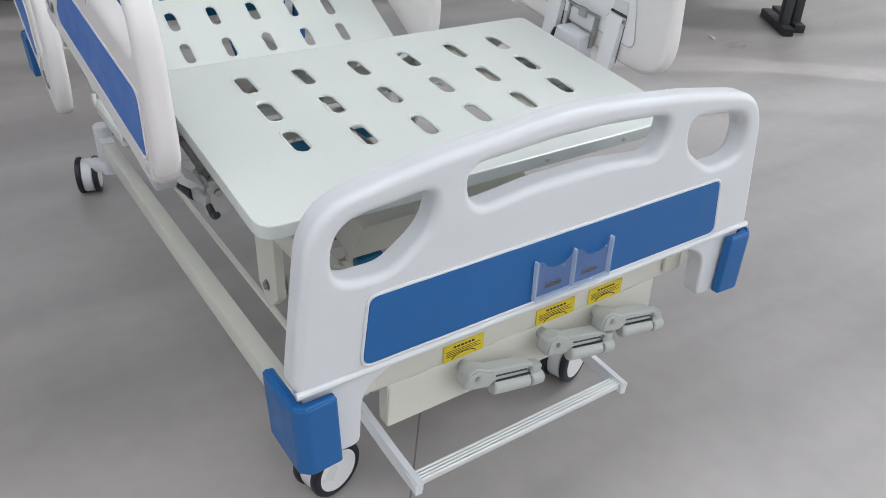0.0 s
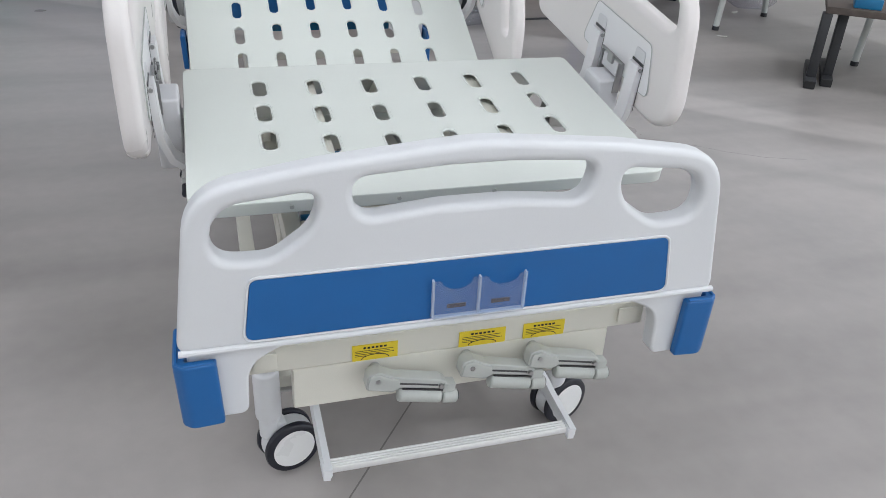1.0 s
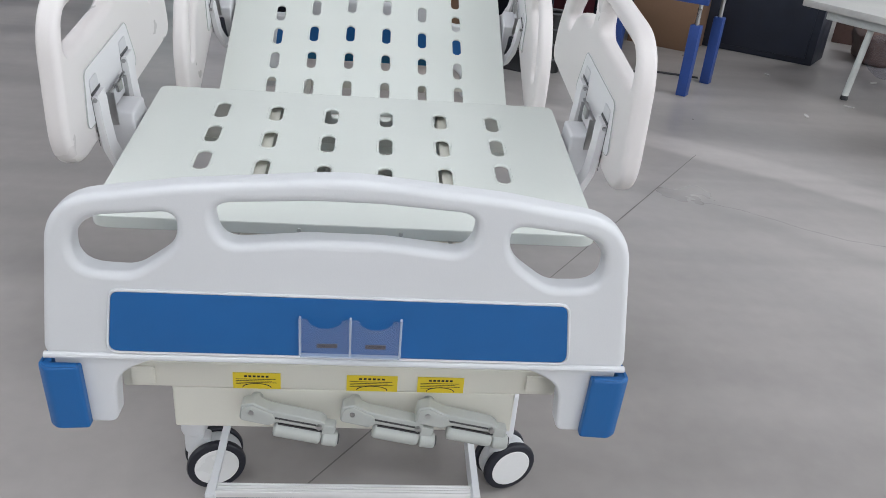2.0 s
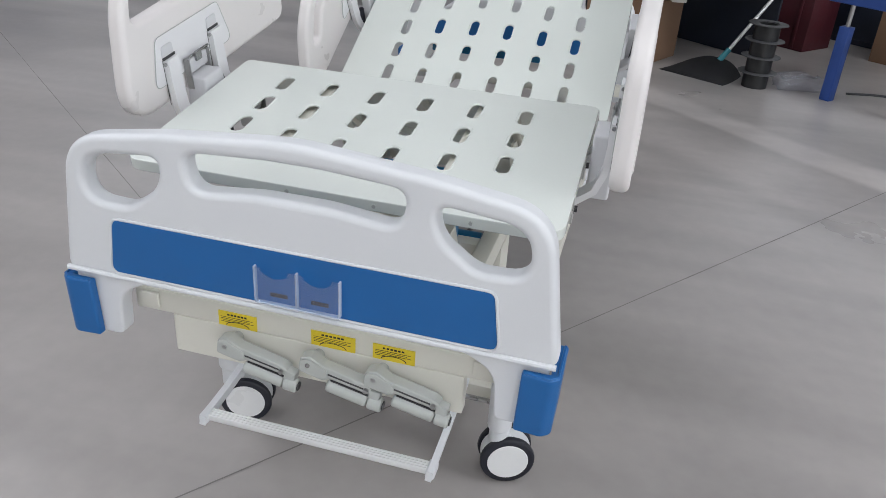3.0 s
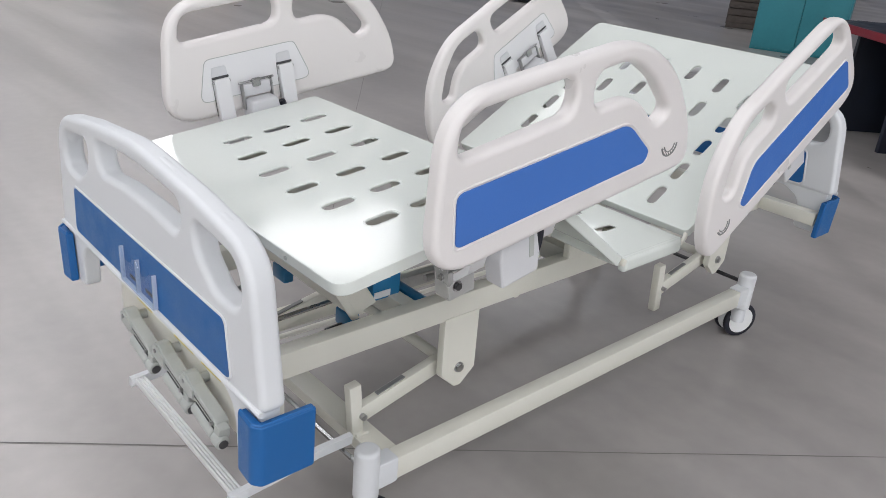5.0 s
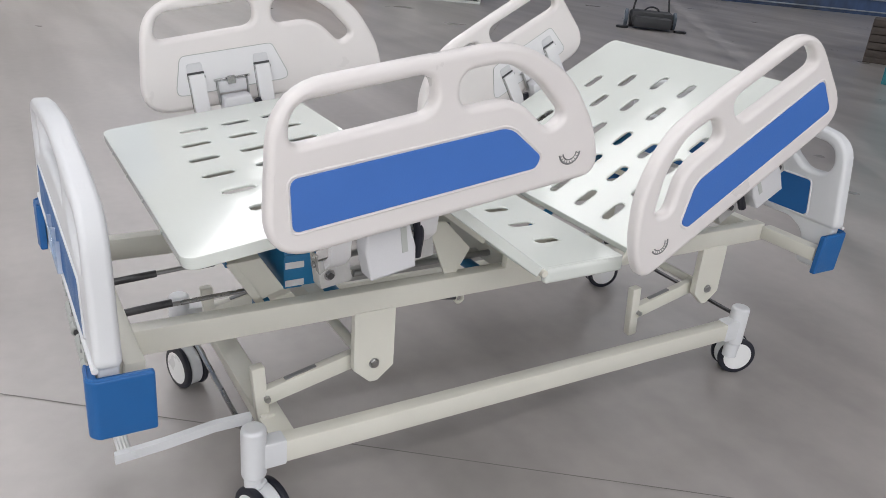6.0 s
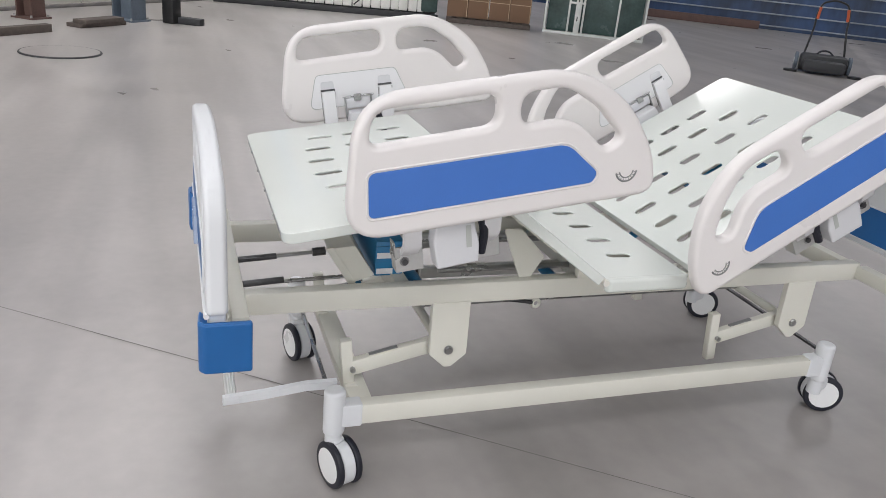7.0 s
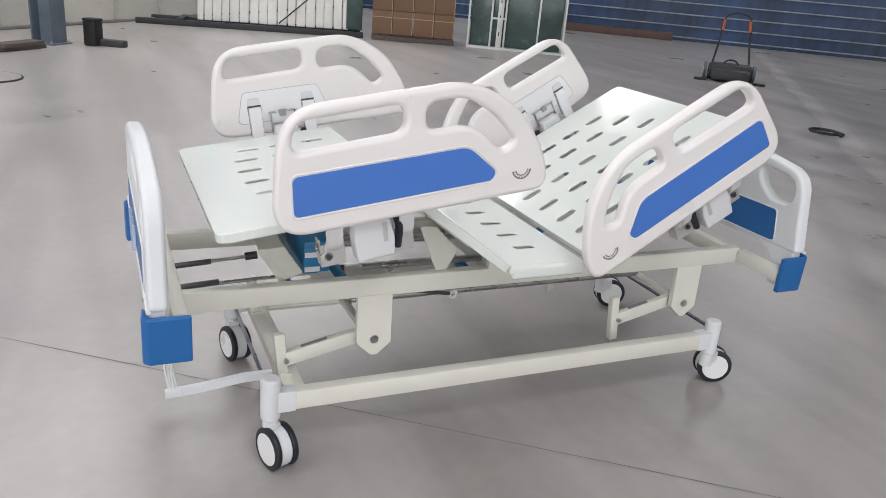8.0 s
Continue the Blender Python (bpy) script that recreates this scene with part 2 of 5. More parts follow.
def end_board(y, face):
    """A moulded end board; face is -1 or 1, the way its outer side looks."""
    m = frame_axes(Vector((0, y + -face * 0.025, 0)), Vector((1, 0, 0)), Vector((0, 0, 1)), Vector((0, -1, 0)))
    outline = rounded([(-0.488, 0.573, 0.02), (-0.448, 0.853, 0.10), (-0.25, 0.884, 0.3), (0.0, 0.907, 0.6),
                       (0.25, 0.884, 0.3), (0.448, 0.853, 0.10), (0.488, 0.573, 0.02)], 8)
    side_hole = [(-0.422, 0.734, 0.06), (-0.412, 0.824, 0.055), (-0.254, 0.840, 0.028), (-0.262, 0.780, 0.07), (-0.33, 0.731, 0.06)]
    holes = [rounded(side_hole, 7), rounded([(-x, z, r) for x, z, r in side_hole], 7),
             rounded([(-0.195, 0.786, 0.045), (-0.207, 0.856, 0.03), (-0.05, 0.866, 0.3), (0.05, 0.866, 0.3), (0.207, 0.856, 0.03), (0.195, 0.786, 0.045), (0.06, 0.800, 0.3), (-0.06, 0.800, 0.3)], 7)]
    bm = plate([outline, *holes], 0.048, 0.0135, m, res=4)
    yc = y - face * 0.025
    grip = [(x, yc, z) for x, z in ((-0.465, 0.585), (-0.450, 0.70), (-0.437, 0.780), (-0.424, 0.808), (-0.396, 0.834), (-0.25, 0.8625), (-0.12, 0.879), (0, 0.8835),
            (0.12, 0.879), (0.25, 0.8625), (0.396, 0.834), (0.424, 0.808), (0.437, 0.780), (0.450, 0.70), (0.465, 0.585))]
    rim = tube(grip, 0.018, res=5)
    for v in rim.verts:                                  # a flattened tube, deeper than it is high
        v.co.y = yc + (v.co.y - yc) * 1.18
    me = bpy.data.meshes.new("rim")
    rim.to_mesh(me)
    rim.free()
    merge_mesh(me, Matrix(), bm)
    skirt = rounded([(-0.466, 0.434, 0.02), (-0.474, 0.582, 0), (0.474, 0.582, 0), (0.466, 0.434, 0.02), (0.384, 0.434, 0.018), (0.378, 0.535, 0.06),
                     (0.318, 0.566, 0.06), (-0.318, 0.566, 0.06), (-0.378, 0.535, 0.06), (-0.384, 0.434, 0.018)], 7)
    plate([skirt], 0.038, 0.006, m, bm)
    board = part("end_board", bm, ABS_BOARD, BED, "white moulded plastic end board with three hand openings")
    lip = []
    for n in range(25):
        x = -0.484 + 0.968 * n / 24
        lip.append((x, y - face * 0.001, 0.577))
    part("lower_lip", tube(lip, 0.006, smooth=False), ABS_BOARD, board)
    panel = rounded([(-0.3805, 0.589, 0.016), (-0.3655, 0.701, 0.016), (0.3655, 0.701, 0.016), (0.3805, 0.589, 0.016)], 5)
    for side in (1, -1):
        off = 0.0245 * side
        pm = frame_axes(m.translation + Vector((0, off, 0)), Vector((1, 0, 0)), Vector((0, 0, 1)), Vector((0, -1, 0)))
        part("blue_panel", plate([panel], 0.005, 0.0015, pm, res=1), BLUE, board, "textured blue plastic panel")
        loop = [pm @ Vector((p[0], p[1], side * -0.0003)) for p in rounded([(-0.384, 0.586, 0.018), (-0.368, 0.7035, 0.018), (0.368, 0.7035, 0.018), (0.384, 0.586, 0.018)], 5)]
        part("panel_rim", tube(loop, 0.0028, cyclic=True, smooth=False, res=1), ABS_BOARD, board)
    for sx in (-1, 1):
        corner = rounded([(0.428, -0.014, 0.006), (0.480, -0.018, 0.02), (0.496, -0.004, 0.015), (0.496, 0.100, 0.006), (0.477, 0.100, 0.006), (0.477, 0.0035, 0.003), (0.428, 0.0035, 0.003)], 5)
        pts = [Vector((sx * p[0], p[1] if face < 0 else -p[1])) for p in corner]
        cm = Matrix.Translation((0, y, 0.499))
        bm = plate([pts], 0.126, 0.005, cm, res=2)
        for v in bm.verts:                               # drawn in a little towards the floor
            k = (0.562 - v.co.z) / 0.126
            v.co.x -= sx * 0.004 * k
        bumper = part("corner_bumper", bm, BLUE, board, "blue rubber corner bumper")
        lip = [Vector((sx * x, y + face * -d, 0.5625)) for x, d in ((0.432, -0.010), (0.478, -0.013), (0.4905, -0.003), (0.4905, 0.094))]
        part("bumper_lip", tube(lip, 0.0032, smooth=False, res=1), BLUE, bumper)
    return board


foot_board = end_board(0.0, -1)
head_board = end_board(2.165, 1)

# clear card holder on the foot board
ch = frame_axes(Vector((0, -0.013, 0)), Vector((1, 0, 0)), Vector((0, 0, 1)), Vector((0, -1, 0)))
pocket = []
for x0, x1 in ((-0.0715, 0.0095), (0.0105, 0.0925)):
    c = (x0 + x1) / 2
    pocket.append([Vector((x0, 0.596)), Vector((x0, 0.669)), Vector((x0 + 0.014, 0.669))] + [Vector((c + 0.027 * math.cos(a), 0.667 - 0.016 * math.sin(a))) for a in [math.pi * (1 - k / 10) for k in range(11)]] + [Vector((x1 - 0.014, 0.669)), Vector((x1, 0.669)), Vector((x1, 0.596))])
holder = part("card_holder", plate([pocket[0]], 0.003, 0.0008, ch, res=1), CLEAR, foot_board, "clear acrylic card holder with two scooped pockets")
part("card_pocket", plate([pocket[1]], 0.003, 0.0008, ch, res=1), CLEAR, foot_board, "clear acrylic pocket")
bm = bmesh.new()
for x in (-0.0715, 0.010, 0.0925):
    box(x - 0.0018, x + 0.0018, -0.013, -0.004, 0.596, 0.669, 0.0006, bm=bm, seg=1)
box(-0.0715, 0.0925, -0.0135, -0.004, 0.594, 0.597, 0.0006, bm=bm, seg=1)
part("holder_edge", bm, CLEAR_EDGE, foot_board, "bright acrylic edge")
for x in (-0.028, 0.052):
    part("holder_slot", box(x - 0.017, x + 0.017, -0.0046, -0.0036, 0.608, 0.616), RUBBER, foot_board)

# upper frame
for sx in (-1, 1):
    beam = part("side_beam", box(sx * 0.25 - 0.02, sx * 0.25 + 0.02, 0.10, 2.085, 0.464, 0.524, 0.004), CREAM, BED, "cream powder-coated steel side beam")
    for y in (0.657, 1.862):
        leg = rounded([(y - 0.058, 0.47, 0), (y - 0.055, 0.31, 0.012), (y - 0.008, 0.267, 0.012), (y + 0.012, 0.267, 0.012), (y + 0.056, 0.305, 0.012), (y + 0.053, 0.47, 0)], 4)
        m = frame_axes(Vector((sx * 0.262, 0, 0)), Vector((0, 1, 0)), Vector((0, 0, 1)), Vector((1, 0, 0)))
        hang = part("hanger_plate", plate([leg], 0.022, 0.003, m, res=1), CREAM, BED, "cream steel hanger plate with a pointed foot")
        part("bolt", rod((sx * 0.272, y, 0.322), (sx * 0.281, y, 0.322), 0.011, seg=6), STEEL, hang)
        part("washer", rod((sx * 0.272, y, 0.322), (sx * 0.275, y, 0.322), 0.014, seg=16), STEEL, hang)
for y in (0.52, 1.10, 2.06):
    part("cross_beam", box(-0.2298, 0.2298, y - 0.02, y + 0.02, 0.468, 0.52, 0.003), CREAM, BED)
for sx in (-1, 1):
    part("end_bracket", box(sx * 0.35 - 0.02, sx * 0.35 + 0.02, 0.054, 0.0615, 0.482, 0.515, 0.002), CREAM, BED)
    part("end_bracket", box(sx * 0.37 - 0.1, sx * 0.37 + 0.1, 2.07, 2.112, 0.472, 0.516, 0.004), CREAM, BED)

# crank panel at the foot
bm = box(-0.388, 0.388, 0.0620, 0.102, 0.470, 0.523, 0.004)
part("end_beam", bm, CREAM, BED, "cream steel end beam")
m = frame_axes(Vector((0, 0.0765, 0)), Vector((1, 0, 0)), Vector((0, 0, 1)), Vector((0, -1, 0)))
crank_panel = part("crank_panel", plate([rounded([(-0.305, 0.381, 0.004), (-0.305, 0.4695, 0.002), (0.315, 0.4695, 0.002), (0.315, 0.381, 0.004)], 3)], 0.028, 0.003, m), CREAM, BED, "cream steel crank panel with yellow stickers")
for x0, x1 in ((-0.197, -0.1135), (0.004, 0.0955), (0.132, 0.2165)):
    st = part("warning_sticker", box(x0, x1, 0.0595, 0.062, 0.472, 0.505), YELLOW, crank_panel, "yellow sticker with black print", smooth=0)
    w = x1 - x0
    bm = bmesh.new()
    for k in range(6):
        box(x0 + w * (0.24 + 0.09 * k), x0 + w * (0.24 + 0.09 * k + 0.06), 0.0588, 0.0596, 0.4972, 0.5008, bm=bm)
    part("print_heading", bm, BLACK, st, smooth=0)
    bm = bmesh.new()
    for k, (u0, u1) in enumerate(((0.06, 0.9), (0.06, 0.82), (0.06, 0.92), (0.06, 0.3))):
        box(x0 + w * u0, x0 + w * u1, 0.0588, 0.0596, 0.4925 - 0.0036 * k, 0.4932 - 0.0036 * k, bm=bm)
    part("print_line", bm, BLACK, st, smooth=0)
    arc = [Vector((x0 + w * (0.5 + 0.30 * math.cos(a)), 0.0592, 0.4745 + 0.009 * math.sin(a))) for a in [math.pi * k / 10 for k in range(11)]]
    part("print_arrow", tube(arc, 0.0009, smooth=False, res=0), BLACK, st, smooth=0)


def crank(x, z):
    """A folded hand crank: hub, hinged arm and a round grip laid along it."""
    tilt = radians(-12)
    m = Matrix.Translation((x, 0.03, z)) @ Matrix.Rotation(-tilt, 4, "Y")
    f = frame_axes(Vector((0, 0, 0)), Vector((1, 0, 0)), Vector((0, 0, 1)), Vector((0, -1, 0)))
    arm = part("hand_crank", plate([rounded([(-0.022, -0.020, 0.008), (-0.024, 0.012, 0.010), (-0.004, 0.021, 0.008), (0.024, 0.012, 0.01), (0.118, 0.009, 0.006), (0.130, 0.003, 0.006), (0.130, -0.011, 0.003), (0.044, -0.012, 0.006), (0.030, -0.023, 0.008)], 4)], 0.028, 0.003, m @ f, res=2), CRANK, BED, "grey folding hand crank")
    hub = rod((0, 0.0, 0), (0, 0.036, 0), 0.011, seg=20)
    bmesh.ops.transform(hub, matrix=m, verts=hub.verts)
    part("crank_hub", hub, CRANK, arm)
    cover = plate([rounded([(-0.020, -0.017, 0.006), (-0.021, 0.010, 0.008), (-0.004, 0.018, 0.006), (0.016, 0.012, 0.006), (0.034, 0.008, 0.004), (0.040, -0.006, 0.006), (0.026, -0.018, 0.006)], 3)], 0.006, 0.002, m @ f @ Matrix.Translation((0, 0, 0.0155)), res=1)
    part("hub_cover", cover, CRANK, arm)
    # dark strip for the shade between arm and grip
    groove = box(0.046, 0.128, -0.0143, -0.0120, -0.0152, -0.0125)
    bmesh.ops.transform(groove, matrix=m, verts=groove.verts)
    part("grip_gap_shade", groove, DARK_STEEL, arm, smooth=0)
    grip = rod((0.040, -0.010, -0.0285), (0.126, -0.010, -0.0285), 0.0135, seg=18, bevel=0.006)
    bmesh.ops.transform(grip, matrix=m, verts=grip.verts)
    part("crank_grip", grip, CRANK, arm, "grey plastic grip")
    knuckle = rod((0.1275, -0.010, -0.0285), (0.156, -0.010, -0.026), 0.0145, seg=18, bevel=0.004)
    box(0.124, 0.148, -0.016, 0.008, -0.024, 0.003, 0.004, bm=knuckle)
    bmesh.ops.transform(knuckle, matrix=m, verts=knuckle.verts)
    part("crank_knuckle", knuckle, CRANK, arm)
    cap = rod((0.1565, -0.010, -0.026), (0.1585, -0.010, -0.0258), 0.0095, seg=16)
    bmesh.ops.transform(cap, matrix=m, verts=cap.verts)
    part("grip_cap", cap, DARK_STEEL, arm, "dark steel end of the grip")
    for a, b in ((-0.004, 0.004), (0.118, -0.002)):
        bm = rod((a, -0.0205, b), (a, -0.0135, b), 0.0048, seg=12)
        bmesh.ops.transform(bm, matrix=m, verts=bm.verts)
        part("rivet", bm, STEEL, arm)
    seam = box(0.012, 0.112, -0.0146, -0.0135, -0.0035, 0.0)
    bmesh.ops.transform(seam, matrix=m, verts=seam.verts)
    part("fold_line", seam, DARK_STEEL, arm, smooth=0)


for x in (-0.158, 0.018, 0.152):
    crank(x + 0.002, 0.452)

# crank spindles and blue lifting gear under the deck
for x, y1 in ((-0.158, 0.36), (0.018, 0.62), (0.152, 0.37)):
    sp = part("spindle", rod((x, 0.09, 0.436), (x, y1, 0.456), 0.006), STEEL, BED, "bare steel crank spindle")
    part("spindle_sleeve", rod((x, 0.09, 0.436), (x, 0.23, 0.446), 0.0095), DARK_STEEL, sp)
    part("spindle_nut", rod((x, y1 - 0.02, 0.455), (x, y1 + 0.02, 0.458), 0.014, seg=8), DARK_STEEL, sp)
m = frame_axes(Vector((0, 0, 0)), Vector((0, 1, 0)), Vector((0, 0, 1)), Vector((1, 0, 0)))
sheet = [(0.318, 0.611, 0.004), (0.392, 0.618, 0.004), (0.449, 0.530, 0.004), (0.385, 0.508, 0.004)]
part("knee_cross_beam", plate([rounded(sheet, 2)], 0.40, 0.003, m, res=1), CREAM, BED, "wide cream steel beam leaning under the leg section")
for x in (-0.2015, 0.2015):
    part("beam_flange", plate([rounded([(0.312, 0.613, 0.003), (0.332, 0.616, 0.003), (0.400, 0.506, 0.003), (0.380, 0.504, 0.003)], 2)], 0.006, 0.001, m @ Matrix.Translation((0, 0, x)), res=1), CREAM, BED)
channel = part("lift_channel", box(-0.20, 0.175, 0.455, 0.535, 0.515, 0.617, 0.004), BLUE_PAINT, BED, "blue painted steel channel")
for z in (0.522, 0.568):
    part("channel_label", box(0.1752, 0.177, 0.459, 0.505, z, z + 0.016), ABS_PLATE, channel, "white strip", smooth=0)
part("channel_fold", box(0.1752, 0.180, 0.456, 0.534, 0.596, 0.604, 0.001), BLUE_PAINT, channel)
for x in (-0.145, 0.140):
    part("spindle_nut_block", box(x - 0.03, x + 0.03, 0.398, 0.425, 0.452, 0.492, 0.004), BLUE_PAINT, BED)
part("lift_shaft", rod((-0.225, 0.57, 0.50), (0.225, 0.57, 0.50), 0.018), BLUE_PAINT, BED, "blue painted steel shaft")
part("lift_shaft", rod((-0.225, 1.02, 0.47), (0.225, 1.02, 0.47), 0.016), BLUE_PAINT, BED)
for x in (-0.20, 0.06):
    part("inner_rail", bar((x, 0.62, 0.470), (x, 1.30, 0.470), 0.026, 0.034), ZINC, BED, "grey steel inner rail")
part("gear_box", box(-0.20, -0.10, 0.50, 0.60, 0.50, 0.57, 0.008), BLUE_PAINT, BED)
for x in (-0.19, 0.19):
    part("under_rail", bar((x, 0.20, 0.725), (x, 0.68, 0.796), 0.03, 0.03), CREAM, BED)
for x in (-0.1, 0.12):
    part("pull_rod", rod((x, 0.66, 0.50), (x, 1.35, 0.50), 0.009), STEEL, BED)
part("stay_rod", rod((0.16, 0.72, 0.44), (0.16, 0.955, 0.398), 0.006), DARK_STEEL, BED)
part("stay_ring", tube([(0.16, 0.968 + 0.012 * math.cos(a), 0.394 + 0.012 * math.sin(a)) for a in [2 * math.pi * k / 10 for k in range(10)]], 0.005, cyclic=True), CREAM, BED)
part("back_strut", rod((0.0, 1.30, 0.48), (0.0, 1.66, 0.78), 0.014), BLUE_PAINT, BED)
part("back_yoke", box(-0.2, 0.2, 1.55, 1.59, 0.70, 0.74, 0.004), BLUE_PAINT, BED, "blue painted cross bar under the back section")


# ---- deck sections ----
COLS = (-0.297, -0.18, -0.06, 0.06, 0.18, 0.297)


def deck(name, y0, z0, y1, z1, rows, corners, label):
    """A slotted deck section between two lines across the bed; rows give, for the outer, middle and inner columns, the slots' y."""
    d = Vector((0, y1 - y0, z1 - z0))
    length, d = d.length, d.normalized()
    n = Vector((1, 0, 0)).cross(d)
    m = frame_axes(Vector((0, y0, z0)) - n * 0.014, Vector((1, 0, 0)), d, n)
    r0, r1 = corners
    outline = rounded([(-0.452, 0, r0), (-0.452, length, r1), (0.452, length, r1), (0.452, 0, r0)], 5)
    holes = []
    for i, x in enumerate(COLS):
        for y in rows[min(i, 5 - i)]:
            holes.append(slot(x, (y - y0) / d.y, 0.074, 0.0275))
    bm = plate([outline, *holes], 0.006, 0.0025, m @ Matrix.Translation((0, 0, 0.011)), res=1)
    inner = rounded([(-0.444, 0.008, r0), (-0.444, length - 0.008, r1), (0.444, length - 0.008, r1), (0.444, 0.008, r0)], 5)
    plate([outline, inner], 0.026, 0.0035, m @ Matrix.Translation((0, 0, 0.0005)), bm, res=2)
    section = part(name, bm, DECK, BED, label)
    for i, x in enumerate(COLS):                         # pressed rims round the slots
        for y in rows[min(i, 5 - i)]:
            part("slot_rim", tube([m @ Vector((p.x, p.y, 0.0128)) for p in slot(x, (y - y0) / d.y, 0.082, 0.0355)], 0.0022, cyclic=True, smooth=False, res=1), DECK, section)
    for x in (-0.24, 0.0, 0.24):
        part("stiffener", box(x - 0.012, x + 0.012, 0.03, length - 0.03, -0.02, 0.0078, 0.002, m), CREAM, section)
    return section


LEG_A, LEG_B = (0.166, 0.752), (0.700, 0.831)
leg_section = deck("leg_section", *LEG_A, *LEG_B, ((0.375, 0.485, 0.594), (0.351, 0.471, 0.592), (0.340, 0.465, 0.589)), (0.035, 0.02), "off-white enamelled leg section with oval slots")
thigh = deck("thigh_section", 0.706, 0.826, 1.008, 0.604, ((), (0.8, 0.91), (0.8, 0.91)), (0.01, 0.01), "off-white enamelled thigh section")
seat = deck("seat_section", 1.012, 0.602, 1.268, 0.602, ((1.135,), (1.135,), (1.135,)), (0.012, 0.012), "off-white enamelled seat section")
back = deck("back_section", 1.283, 0.61636, 1.950, 1.002, ((1.356, 1.452, 1.55, 1.647, 1.746), (1.356, 1.463, 1.569, 1.679, 1.79), (1.358, 1.468, 1.578, 1.70, 1.815)), (0.015, 0.03), "off-white enamelled back section, raised")
# hinge knuckles between the sections
for sx in (-1, 1):
    part("deck_hinge", rod((sx * 0.434, 1.010, 0.592), (sx * 0.456, 1.010, 0.592), 0.009, seg=12), CREAM, BED)
    part("deck_hinge", tube([(sx * 0.452, 1.262, 0.585), (sx * 0.455, 1.272, 0.602), (sx * 0.452, 1.280, 0.612)], 0.006), CREAM, BED)
    part("seat_bracket", box(sx * 0.262 - 0.012, sx * 0.262 + 0.012, 1.19, 1.26, 0.523, 0.574, 0.003), CREAM, BED)
    part("seat_bracket", box(sx * 0.262 - 0.012, sx * 0.262 + 0.012, 1.03, 1.10, 0.523, 0.574, 0.003), CREAM, BED)
    part("seat_lip", box(sx * 0.4435 - 0.0135, sx * 0.4435 + 0.0135, 1.014, 1.267, 0.560, 0.6024, 0.012, seg=4), DECK, seat, "rounded turned-down edge")
    gus = [(0.860, 0.520, 0.006), (0.795, 0.672, 0.008), (0.850, 0.668, 0.008), (0.930, 0.585, 0.008), (0.890, 0.515, 0.006)]
    m = frame_axes(Vector((sx * 0.24, 0, 0)), Vector((0, 1, 0)), Vector((0, 0, 1)), Vector((1, 0, 0)))
    part("thigh_gusset", plate([rounded(gus, 4)], 0.008, 0.001, m, res=1), CREAM, BED, "cream steel thigh lever")


# ---- side rails ----
RAIL = [(0.002, -0.016, 0.085), (0.062, 0.297, 0.13), (0.33, 0.301, 0.3), (0.560, 0.302, 0.25), (0.688, 0.213, 0.25), (0.752, 0.09, 0.25), (0.766, -0.018, 0.06)]
HOLE_A = [(0.076, 0.190, 0.022), (0.094, 0.264, 0.07), (0.370, 0.270, 0.035), (0.366, 0.198, 0.045)]
HOLE_B = [(0.418, 0.190, 0.034), (0.424, 0.262, 0.04), (0.535, 0.264, 0.12), (0.612, 0.206, 0.12), (0.672, 0.130, 0.036), (0.626, 0.106, 0.03), (0.552, 0.192, 0.14)]
INLAY = [(0.062, 0.036, 0.014), (0.07, 0.136, 0.02), (0.53, 0.136, 0.06), (0.605, 0.058, 0.025), (0.59, 0.036, 0.018)]


